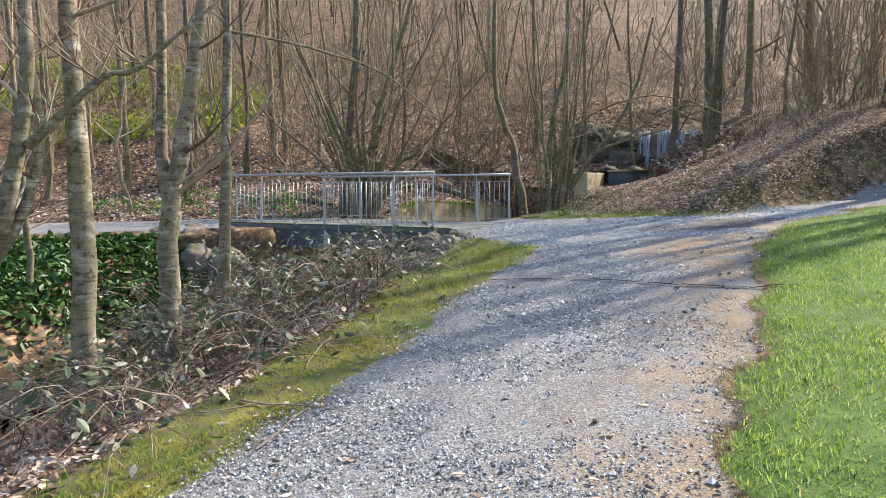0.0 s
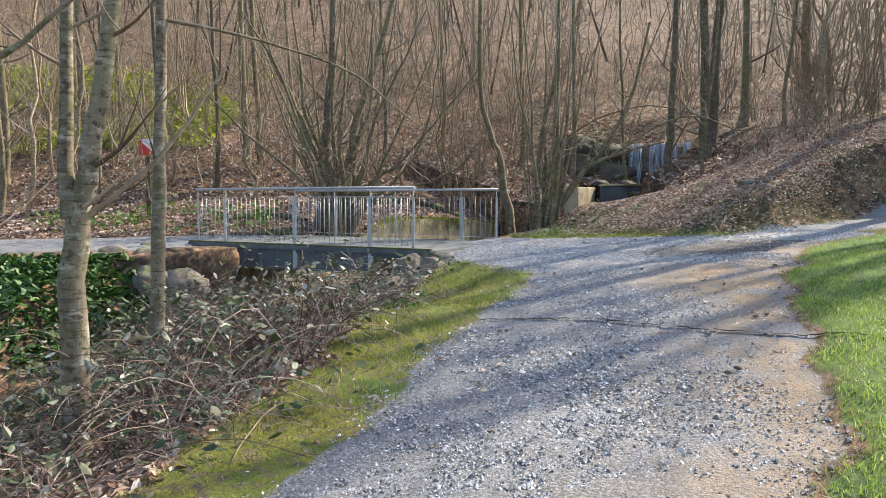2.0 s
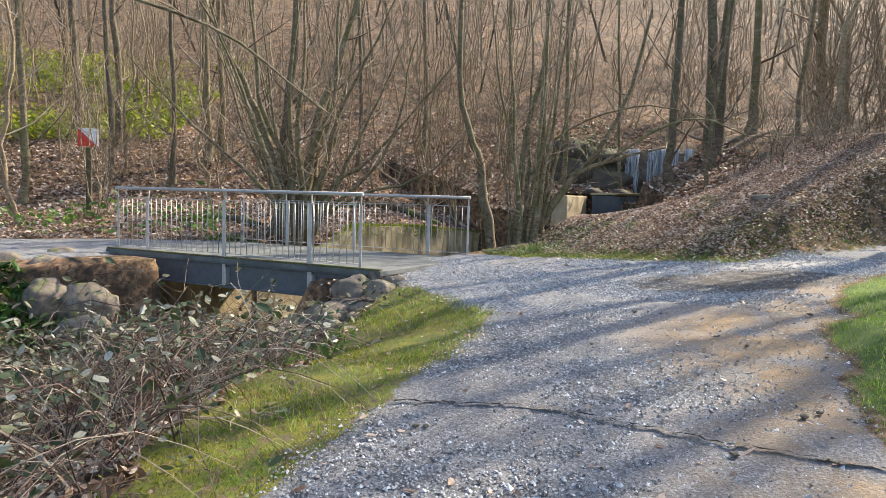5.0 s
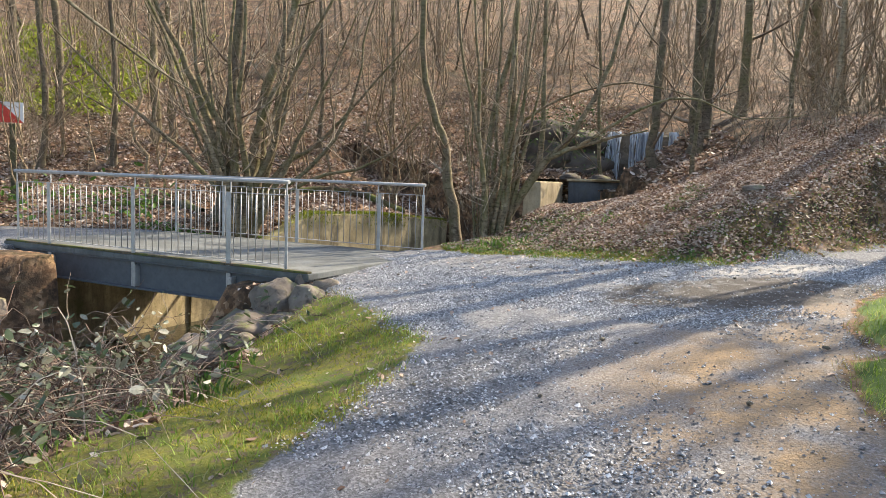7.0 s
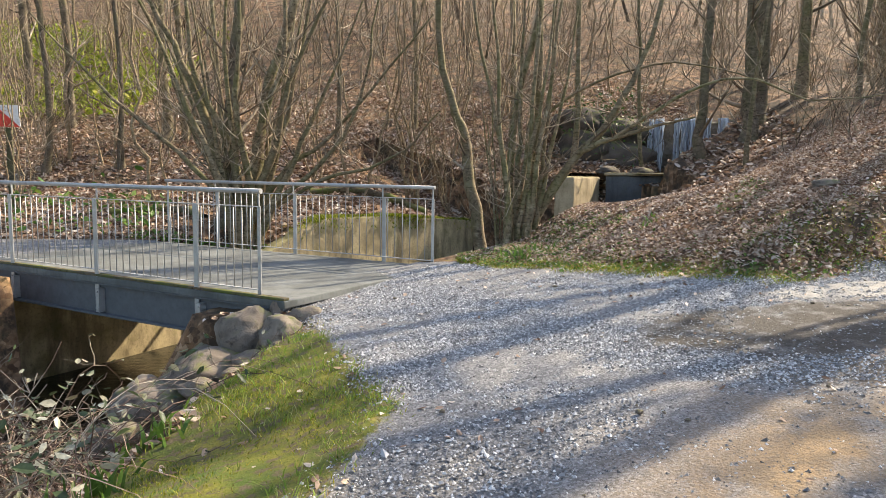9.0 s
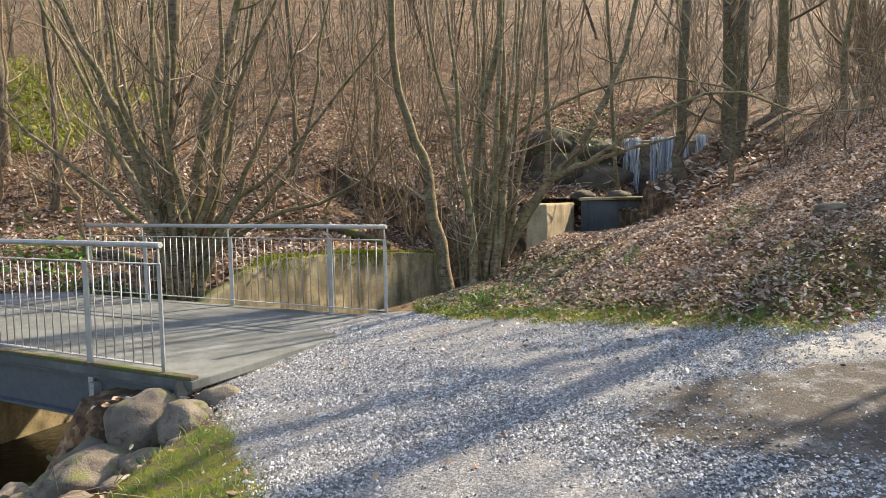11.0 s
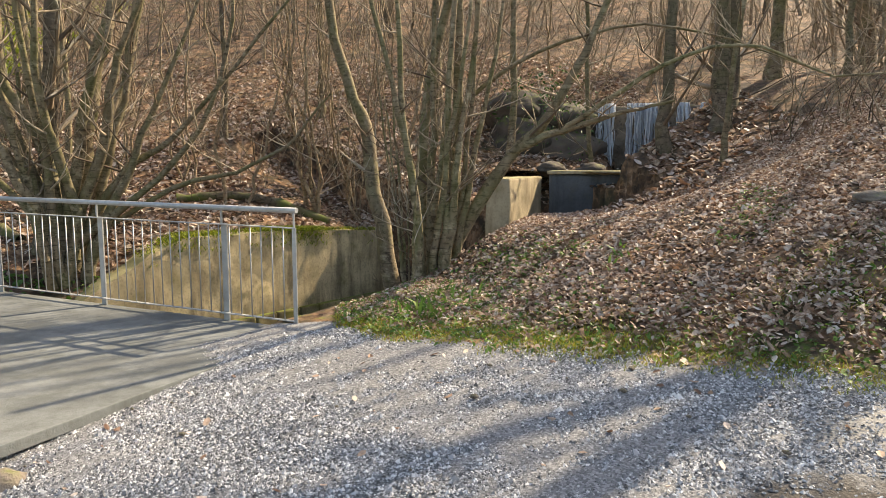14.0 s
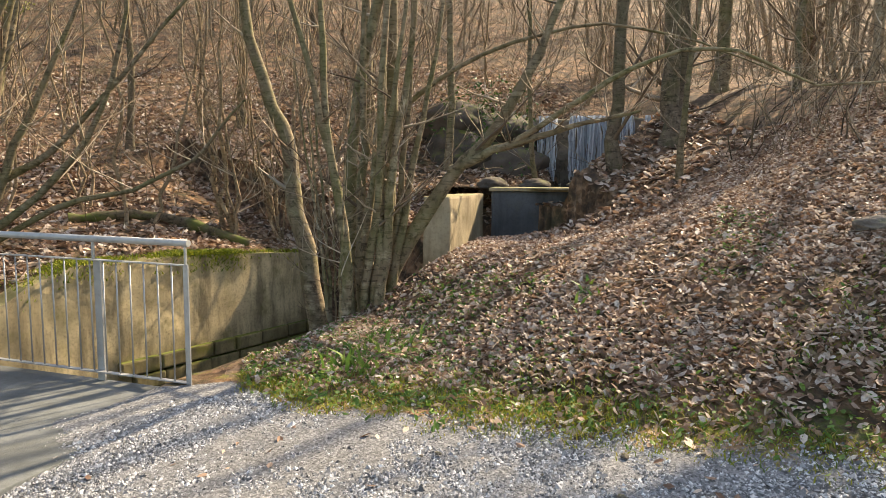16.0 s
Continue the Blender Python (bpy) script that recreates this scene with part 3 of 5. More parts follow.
def build_railing(y, out, s0, s1, mains, label):
    """One railing: posts outside the beam, two bars, balusters and a round handrail."""
    r = tagged(new("metal_railing"), label, "railing", group="bridge railings")
    r.matrix_world = BR
    h = 1.04
    part("handrail", rod((s0 - 0.03, y, h), (s1 + 0.05, y, h), 0.024, 14), M["steel"], r, "round galvanised handrail")
    part("top_bar", boxed(s0, s1, y - 0.02, y + 0.02, h - 0.155, h - 0.147), M["steel"], r)
    part("bottom_bar", boxed(s0, s1, y - 0.02, y + 0.02, 0.07, 0.078), M["steel"], r)
    for s in mains:
        post = boxed(s - 0.032, s + 0.032, y + out * 0.034 - 0.008, y + out * 0.034 + 0.008, -0.45, h - 0.145, 0.002)
        box(post, s - 0.008, s + 0.008, y - 0.008, y + 0.008, h - 0.145, h - 0.02)
        p = part("post", post, M["steel"], r, "flat galvanised post bolted to the beam")
        part("bracket", boxed(s - 0.10, s - 0.045, y + out * 0.015, y + out * 0.085, -0.40, -0.13, 0.004), M["steel"], p)
        for z in (-0.36, -0.17):
            part("bolt", rod((s - 0.072, y + out * 0.084, z), (s - 0.072, y + out * 0.098, z), 0.011, 6), M["steel"], p)
    for s in (s0, s1):
        part("end_post", boxed(s - 0.02, s + 0.02, y - 0.006, y + 0.006, 0.004, h - 0.147, 0.002), M["steel"], r)
        part("stub", boxed(s - 0.007, s + 0.007, y - 0.007, y + 0.007, h - 0.147, h - 0.02), M["steel"], r)
    n = 43
    me = bpy.data.meshes.new("baluster")
    bm = rod((0, 0, 0.074), (0, 0, h - 0.151), 0.006, 6)
    bm.to_mesh(me)
    bm.free()
    me.materials.append(M["steel"])
    for i in range(1, n):
        s = s0 + (s1 - s0) * i / n
        if min(abs(s - q) for q in mains) < 0.035:
            continue
        ob = part("baluster", me, None, r)
        ob.location = (s, y, 0)


build_bridge()
build_railing(0.0, -1, 0.25, 5.2, (1.1, 2.75, 4.45), "galvanised railing on the downstream side of the bridge")
build_railing(WIDE, 1, 0.03, 5.17, (0.83, 2.43, 4.05), "galvanised railing on the upstream side of the bridge")


# ---- walls, weir and water ----
def uneven(bm, amount, cuts, seed):
    """Divides a solid and roughens it a little."""
    bmesh.ops.subdivide_edges(bm, edges=bm.edges[:], cuts=cuts, use_grid_fill=True)
    for v in bm.verts:
        v.co += Vector(noise.noise_vector(v.co * 2.3 + Vector((seed, 0, 0)))) * amount + Vector(noise.noise_vector(v.co * 9)) * amount * 0.35
    return bm


WALLN = np.array((WALLV[1], -WALLV[0]))
WM = Matrix(((WALLV[0], WALLN[0], 0, WALL0[0]), (WALLV[1], WALLN[1], 0, WALL0[1]), (0, 0, 1, 0), (0, 0, 0, 1)))


def build_bank_wall():
    """The creek's old wall: x along it upstream, y towards the water."""
    w = tagged(new("retaining_wall"), "old stained concrete creek wall topped with moss, tree shade in its colour", "wall", kind="structure")
    w.matrix_world = WM
    slab = uneven(boxed(-0.5, 3.25, -0.5, 0.0, -1.4, 0.36), 0.02, 8, 1)
    am = Matrix(((ABUTV[0], ABUTV[1], 0, ABUT0[0]), (ABUTV[1], -ABUTV[0], 0, ABUT0[1]), (0, 0, 1, 0), (0, 0, 0, 1)))
    bmesh.ops.transform(slab, matrix=WM.inverted() @ am, verts=slab.verts[:])
    part("abutment", slab, M["concrete"], w)
    prism = bmesh.new()
    outline = [(0.0, -1.4), (7.2, -1.4)] + [tuple(p) for p in WALL_TOP[::-1]]
    front = [prism.verts.new((x, 0.0, z)) for x, z in outline]
    back = [prism.verts.new((x, -0.55, z)) for x, z in outline]
    prism.faces.new(front)
    prism.faces.new(back[::-1])
    for i in range(len(outline)):
        j = (i + 1) % len(outline)
        prism.faces.new((front[j], front[i], back[i], back[j]))
    bmesh.ops.recalc_face_normals(prism, faces=prism.faces[:])
    bmesh.ops.triangulate(prism, faces=prism.faces[:])
    for _ in range(3):
        bmesh.ops.subdivide_edges(prism, edges=[e for e in prism.edges if e.calc_length() > 0.3], cuts=1)
        bmesh.ops.triangulate(prism, faces=prism.faces[:])
    for v in prism.verts:
        v.co += Vector(noise.noise_vector(v.co * 2.0)) * 0.03
    part("upper_wall", prism, M["concrete"], w)
    # footing of squared stones
    rng = random.Random(5)
    for row in range(3):
        x = 3.4 + 0.2 * (row % 2)
        while x < 7.0:
            L = rng.uniform(0.34, 0.62)
            s = boxed(x, x + L - 0.025, 0.012, 0.14 - row * 0.02 + rng.uniform(-0.02, 0.03), -0.88 + row * 0.23, -0.67 + row * 0.23, 0.03)
            part("stone", s, M["stone"], w)
            x += L


def build_pier():
    p = tagged(new("wing_wall"), "pale concrete wing wall beside the weir", "wall", kind="structure")
    p.matrix_world = pose(4.12, 20.3, 0, 0, 0, 62)
    part("wall_body", uneven(boxed(0, 1.75, 0.0, 0.4, -0.9, 2.02, 0.03), 0.02, 7, 4), M["pier"], p)
    w = tagged(new("weir"), "dark wet concrete weir across the creek", "weir", kind="structure")
    w.matrix_world = pose(5.08, 21.9, 0, 0, 0, -26)
    part("sill", uneven(boxed(0, 2.6, 0.0, 0.45, -0.95, 2.06, 0.05), 0.02, 7, 9), M["weir"], w)
    part("lip", uneven(boxed(-0.02, 2.62, -0.06, 0.40, 2.062, 2.12, 0.015), 0.01, 6, 3), M["pier"], w)
    # rock face of the upper fall
    f = tagged(new("rock_ledge"), "dark mossy rock ledge behind the waterfall", "rock", kind="structure")
    f.matrix_world = pose(5.6, 26.2, 0, 0, 0, -20)
    part("ledge", uneven(boxed(0, 4.6, 0.0, 2.2, 1.0, 3.5, 0.2), 0.16, 9, 6), M["rock"], f)


def build_water():
    c = spline([(*p, 0) for p in CREEK[1:9]], 60)
    tan = np.gradient(c, axis=0)
    nrm = np.stack([tan[:, 1], -tan[:, 0], tan[:, 2] * 0], 1)
    nrm /= np.linalg.norm(nrm, axis=1, keepdims=True)
    rows = []
    for off in np.linspace(-2.6, 1.1, 9):
        r = c + nrm * off
        r[:, 2] = -0.83 + np.linspace(-0.08, 0.1, 60) + 0.01 * wave(r[:, 0], r[:, 1], 0.12)
        rows.append(r)
    v = np.stack(rows, 1)[:-3]
    i = np.arange(v.shape[0] * 9).reshape(v.shape[0], 9)
    q = np.stack([i[:-1, :-1], i[:-1, 1:], i[1:, 1:], i[1:, :-1]], -1).reshape(-1, 4)
    tagged(new("water", mesh_of("water", v.reshape(-1, 3), q, M["water"], True)), "dark shallow creek water", "water", kind="structure")
    pool = bmesh.new()
    bmesh.ops.create_grid(pool, x_segments=24, y_segments=24, size=1.0, matrix=pose(7.1, 23.6, 2.10, 0, 0, 35) @ Matrix.Diagonal((2.4, 1.9, 1, 1)))
    part("water", pool, M["water"])
    tagged(bpy.data.objects["water.001"], "still pool above the weir", "water", kind="structure")


def build_falls():
    """Strands of falling water over the ledge."""
    rng = np.random.default_rng(8)
    n, k = 320, 6
    m = np.array(pose(5.6, 26.2, 0, 0, 0, -20))
    s = rng.uniform(1.5, 5.0, n)
    keep = (np.sin(s * 5.1) + np.sin(s * 11.3 + 1)) > -0.75
    s = s[keep]
    n = len(s)
    t = np.linspace(0, 1, k)
    P = np.zeros((n, k, 3))
    P[:, :, 0] = s[:, None] + rng.normal(0, 0.02, (n, k))
    P[:, :, 1] = -0.02 - 0.28 * t[None] ** 0.6 - rng.uniform(0, 0.1, n)[:, None]
    P[:, :, 2] = 3.56 - t[None] ** 1.3 * (1.44 * rng.uniform(0.75, 1.0, n)[:, None])
    R = rng.uniform(0.006, 0.026, n)[:, None] * (1 - 0.4 * t[None])
    v, f = tubes([(P, R)], 5)
    v = v @ m[:3, :3].T + m[:3, 3]
    tagged(new("waterfall", mesh_of("waterfall", v, f, M["fall"], True)), "thin white curtain of falling water", "waterfall", kind="stuff")


build_bank_wall()
build_pier()
build_water()
build_falls()


# ---- rocks ----
def build_rock(x, y, z, sx, sy, sz, turn, seed, label):
    bm = bmesh.new()
    bmesh.ops.create_icosphere(bm, subdivisions=4, radius=1.0)
    for v in bm.verts:
        d = v.co.normalized()
        q = Vector((d.x * sx, d.y * sy, d.z * sz))
        v.co = q * (1.06 + 0.22 * noise.noise(d * 1.2 + Vector((seed * 3.1, 0, 0))) + 0.08 * noise.noise(d * 3.6 + Vector((0, seed, 0))) - 0.16 * abs(noise.noise(d * 1.9 + Vector((0, 0, seed * 1.7)))) + 0.05 * round(2.5 * noise.noise(d * 2.7 + Vector((seed, seed, 0)))) / 2.5 + 0.02 * noise.noise(d * 11))
    for f in bm.faces:
        f.smooth = True
    ob = part("boulder", bm, M["rock"], None, label)
    ob.matrix_world = pose(x, y, z, 0, 0, turn)
    return tagged(ob, "", "rock", group="boulders by the bridge")


ROCKS = [
    # rounded pair at the end of the beam, then the rough ones down to the water
    (-0.18, 12.84, 0.53, 0.30, 0.22, 0.25, 25, 1), (0.18, 12.68, 0.55, 0.22, 0.19, 0.20, -10, 2), (0.05, 12.98, 0.68, 0.09, 0.08, 0.16, 30, 3),
    (0.36, 12.92, 0.66, 0.20, 0.13, 0.13, 10, 4), (-0.40, 12.52, 0.24, 0.42, 0.25, 0.22, 35, 5), (-0.80, 12.25, 0.05, 0.38, 0.24, 0.17, 20, 6),
    (-1.12, 12.55, -0.10, 0.26, 0.22, 0.28, 50, 7), (-0.05, 12.42, 0.38, 0.18, 0.12, 0.10, 15, 8), (-0.62, 12.98, 0.05, 0.34, 0.26, 0.34, 0, 9),
    (-1.0, 13.3, -0.35, 0.42, 0.34, 0.40, 60, 10), (-1.35, 12.2, -0.40, 0.32, 0.24, 0.20, 80, 21), (-1.6, 12.7, -0.62, 0.30, 0.26, 0.22, 30, 22),
    (0.25, 12.38, 0.52, 0.16, 0.09, 0.07, 40, 41), (0.60, 12.66, 0.68, 0.11, 0.08, 0.06, 70, 42), (-0.42, 12.12, 0.22, 0.17, 0.12, 0.09, 0, 43),
    (-0.95, 11.85, -0.08, 0.16, 0.12, 0.09, 20, 44), (-0.12, 12.12, 0.36, 0.10, 0.08, 0.05, 60, 45), (0.78, 12.5, 0.71, 0.07, 0.05, 0.04, 15, 46),
    # bank at the other end of the bridge
    (-4.75, 15.35, 0.30, 0.36, 0.3, 0.36, 10, 11), (-5.3, 15.3, 0.50, 0.4, 0.32, 0.33, 50, 12), (-4.55, 14.85, 0.12, 0.42, 0.34, 0.36, 80, 13),
    (-4.55, 14.4, -0.30, 0.4, 0.36, 0.34, 0, 14), (-5.9, 15.1, 0.42, 0.34, 0.3, 0.28, 25, 15), (-5.0, 14.6, 0.20, 0.36, 0.3, 0.30, 25, 16),
    (-4.25, 13.95, 0.10, 0.42, 0.34, 0.36, 30, 51), (-4.75, 13.8, 0.22, 0.40, 0.32, 0.34, 75, 52), (-5.4, 13.95, 0.36, 0.34, 0.3, 0.28, 10, 53), (-4.1, 13.5, -0.25, 0.38, 0.3, 0.30, 60, 54),
    (-4.35, 14.3, 0.46, 0.38, 0.3, 0.32, 15, 55), (-4.95, 14.2, 0.50, 0.40, 0.3, 0.32, 40, 56), (-5.6, 14.25, 0.58, 0.38, 0.28, 0.26, 5, 57),
    # edge of the path above the creek wall
    (1.45, 15.95, 0.42, 0.32, 0.22, 0.2, 25, 17), (1.75, 16.25, 0.45, 0.28, 0.2, 0.16, 5, 18), (1.25, 16.5, 0.05, 0.3, 0.3, 0.3, 5, 19),
]
for x, y, z, sx, sy, sz, turn, seed in ROCKS:
    build_rock(x, y, z, sx, sy, sz, turn, seed, "rounded brown boulder with moss beside the bridge abutment")


for x, y, z, sx, sy, sz, turn, seed in [(6.3, 25.6, 2.4, 0.9, 0.7, 0.55, 10, 31), (5.4, 25.9, 2.6, 0.9, 0.8, 0.7, 60, 32), (6.2, 26.0, 3.15, 1.0, 0.6, 0.45, 170, 33), (5.3, 26.3, 3.4, 0.8, 0.7, 0.5, 20, 37), (7.6, 24.3, 2.15, 0.3, 0.25, 0.2, 30, 34), (8.2, 24.4, 2.15, 0.35, 0.25, 0.18, 70, 35), (6.9, 22.8, 2.1, 0.3, 0.2, 0.12, 70, 36), (6.1, 22.9, 2.12, 0.3, 0.2, 0.13, 20, 38), (5.4, 23.2, 2.12, 0.3, 0.25, 0.16, 50, 39)]:
    r = tagged(build_rock(x, y, z, sx, sy, sz, turn, seed, "dark ivy-grown rock beside the waterfall"), group="rocks at the waterfall")
    r.data.materials[0] = M["shaded_rock"]
build_rock(6.4, 15.2, Z(6.4, 15.2) + 0.0, 0.18, 0.13, 0.07, 5, 20, "low mossy stone half sunk in the leafy bank")


# ---- trees ----
def limb(p0, direction, length, k, rng, rise=0.5, wob=0.06):
    t = np.linspace(0, 1, k)[:, None]
    d = np.asarray(direction, float)
    d = d / np.linalg.norm(d)
    pts = p0 + d * length * t + np.array([0, 0, 1.0]) * length * rise * t ** 2
    return pts + np.cumsum(rng.normal(0, wob * length / k, (k, 3)), axis=0) * (t > 0)


def branching(trunk, radii, rng, nb, lo=0.25, blen=1.2, twigs=4, rise=0.45, thin=0.35, sub=3):
    """Branches and twigs along a stem. Returns two groups for tubes()."""
    B, BRd, T, TR = [], [], [], []
    k = len(trunk)
    for _ in range(nb):
        s = lo + (1 - lo) * rng.random() ** 0.9
        f = s * (k - 1)
        i = min(int(f), k - 2)
        p = trunk[i] + (trunk[i + 1] - trunk[i]) * (f - i)
        r = radii[i] + (radii[i + 1] - radii[i]) * (f - i)
        a = rng.uniform(0, 2 * np.pi)
        d = np.array([np.cos(a), np.sin(a), rng.uniform(0.1, 0.9)])
        L = blen * rng.uniform(0.45, 1.2) * (1.25 - 0.7 * s)
        b = limb(p, d, L, 6, rng, rise)
        B.append(b)
        r0 = min(r * 0.6, max(r * thin, 0.006))
        BRd.append(np.linspace(r0, 0.002, 6))
        for _ in range(twigs):
            j = rng.integers(1, 5)
            e = np.array([rng.normal(), rng.normal(), rng.uniform(0.0, 1.0)]) + (b[j + 1] - b[j]) / (np.linalg.norm(b[j + 1] - b[j]) + 1e-6) * 1.1
            T.append(limb(b[j], e, L * rng.uniform(0.2, 0.55), 4, rng, 0.25, 0.09))
            TR.append(np.linspace(max(0.0035, r0 * 0.4), 0.0014, 4))
    return (np.array(B), np.array(BRd)), (np.array(T).reshape(-1, 4, 3), np.array(TR).reshape(-1, 4))


def build_tree(name, stems, label, bark, seed, nb=14, blen=1.3, twigs=5, lo=0.3, sides=9, category="tree", rise=0.4, flare=True, wobble=0.03):
    """stems: list of (points, base radius, tip radius); the first carries the root flare."""
    rng = np.random.default_rng(seed)
    base = np.array(stems[0][0][0], float)
    tree = tagged(new(name), label, category)
    tree.location = base
    limbs = []
    for points, r0, r1 in stems:
        k = 16
        pts = spline(points, k) - base
        span = np.linalg.norm(pts[-1] - pts[0])
        pts[1:] += rng.normal(0, r0 * 0.10, (k - 1, 3)) + np.cumsum(rng.normal(0, wobble * span / k, (k - 1, 3)), axis=0)
        rad = np.linspace(r0, r1, k) * (1 + 0.05 * rng.normal(size=k))
        if flare:
            rad[0] *= 1.45
            rad[1] *= 1.1
        v, f = tubes([(pts[None], rad[None])], sides)
        part("trunk", mesh_of("trunk", v, f, M[bark], True), None, tree)
        limbs.append(branching(pts, rad, rng, nb, lo, blen, twigs, rise))
    v, f = tubes([l[0] for l in limbs], 4)
    w, g = tubes([l[1] for l in limbs], 3)
    crown = part("crown", mesh_of("crown", np.concatenate([v, w]), np.concatenate([f, g + len(v)]), M["twig"], True), None, tree)
    crown["kind"] = "stuff"
    return tree


# three alders and a leaning pair on the near bank
build_tree("alder_tree", [([(-2.72, 5.4, Z(-2.72, 5.4) - 0.1), (-2.70, 5.4, 1.3), (-2.74, 5.4, 3.0), (-2.72, 5.5, 5.0), (-2.6, 5.7, 8.5)], 0.098, 0.03)], "slim alder with pale blotched bark on the creek bank", "alder", 11, 9, 1.3, 5, 0.35)
build_tree("alder_tree", [
    ([(-2.43, 6.3, Z(-2.43, 6.3) - 0.1), (-2.43, 6.3, 1.0), (-2.42, 6.3, 1.6), (-2.27, 6.3, 2.25), (-2.06, 6.3, 3.27), (-1.9, 6.4, 5.5), (-1.9, 6.6, 8.5)], 0.105, 0.03),
    ([(-2.44, 6.36, 1.55), (-2.46, 6.42, 2.2), (-2.44, 6.45, 3.3), (-2.5, 6.6, 6.0), (-2.6, 6.8, 8.0)], 0.062, 0.02)], "forked alder with pale ringed bark on the creek bank", "alder", 12, 8, 1.3, 5, 0.3, flare=False)
build_tree("alder_tree", [([(-2.36, 7.6, Z(-2.36, 7.6) - 0.1), (-2.36, 7.6, 0.9), (-2.33, 7.6, 2.16), (-2.25, 7.6, 3.6), (-2.1, 7.7, 6.0), (-2.1, 7.8, 8.0)], 0.075, 0.022)], "thin straight alder with smooth pale bark", "alder", 13, 8, 1.4, 6, 0.4)
build_tree("alder_tree", [
    ([(-3.75, 5.0, Z(-3.75, 5.0) - 0.1), (-3.45, 5.0, 0.7), (-3.08, 5.0, 1.25), (-2.84, 5.0, 1.95), (-2.78, 5.0, 2.95), (-2.7, 5.1, 5.5), (-2.7, 5.2, 7.5)], 0.085, 0.02),
    ([(-3.5, 5.1, 0.6), (-3.0, 5.15, 1.45), (-2.86, 5.2, 2.1), (-2.9, 5.2, 3.0), (-3.0, 5.2, 6.0)], 0.05, 0.015),
    ([(-2.86, 5.0, 1.9), (-2.62, 4.98, 2.1), (-2.3, 5.0, 2.38), (-2.1, 5.02, 2.43), (-1.78, 5.1, 2.72), (-1.4, 5.3, 3.1)], 0.036, 0.006)], "leaning alder with a bent trunk and long side branch", "alder", 14, 7, 1.1, 6, 0.3, flare=False)
# a long bare bough that reaches over the bank
build_tree("hanging_bough", [([(-2.27, 7.6, 3.25), (-1.5, 7.9, 3.12), (-0.7, 8.3, 2.9), (-0.2, 8.6, 2.55), (0.1, 8.7, 2.35)], 0.017, 0.003)], "thin bare alder bough hanging over the thicket", "alder", 15, 9, 0.5, 4, 0.2, 6, "branch", 0.0, False)


def fan(base, n, spread, height, r, seed, lean=(0, 0)):
    """Stems of a coppiced stool, arching out from one base."""
    rng = np.random.default_rng(seed)
    out = []
    for i in range(n):
        a = rng.uniform(0, 2 * np.pi)
        s = spread * (0.25 + 0.75 * rng.random() ** 0.7)
        h = height * rng.uniform(0.7, 1.1)
        b = np.array(base) + np.array([np.cos(a), np.sin(a), 0]) * 0.3 * rng.random()
        d = np.array([np.cos(a) + lean[0], np.sin(a) * 0.8 + lean[1], 0])
        out.append(([b + (0, 0, -0.15), b + d * s * 0.22 + (0, 0, h * 0.22), b + d * s * 0.55 + (0, 0, h * 0.52), b + d * s * 1.0 + (0, 0, h)], r * rng.uniform(0.55, 1.1), 0.008))
    return out


C1 = (-2.2, 19.6, Z(-2.2, 19.6) + 0.05)
stems = fan(C1, 14, 3.2, 6.6, 0.10, 21)
stems += [([(-2.2, 19.7, 0.9), (-2.1, 19.75, 2.05), (-1.88, 19.75, 3.6), (-1.3, 19.75, 5.1), (-0.6, 19.7, 7.4)], 0.15, 0.05)]
stems += [([(-2.2, 19.6, 1.0), (x1, 19.5, z1), (x2, 19.4, z2), (x3, 19.3, z3)], r * 1.3, 0.014) for x1, z1, x2, z2, x3, z3, r in [
    (-2.75, 2.8, -3.5, 4.5, -4.4, 6.0, 0.09), (-2.45, 2.6, -2.95, 3.9, -3.1, 6.6, 0.08), (-1.2, 2.25, -0.5, 2.8, 1.2, 4.9, 0.055), (-0.9, 2.0, 0.1, 3.2, 0.6, 5.4, 0.05),
    (-1.5, 2.7, -0.9, 4.0, 0.3, 6.4, 0.075), (-1.75, 2.8, -1.4, 4.2, -1.2, 7.0, 0.08), (-3.1, 2.2, -4.4, 3.4, -5.9, 4.9, 0.05), (-0.7, 1.8, 0.6, 2.35, 1.5, 3.2, 0.035)]]
build_tree("forest_tree", [([(-2.75, 20.3, 0.9), (-2.68, 20.3, 2.1), (-2.62, 20.3, 3.5), (-2.45, 20.3, 5.2), (-2.3, 20.3, 9.0)], 0.17, 0.07)], "dark thick trunk standing among the hazel stems", "dark", 19, 12, 1.8, 6, 0.3, 10)
build_tree("hazel_bush", stems, "large many-stemmed hazel behind the bridge, bare in early spring", "hazel", 22, 7, 1.5, 5, 0.25, 7, "bush", 0.3, False, 0.09)

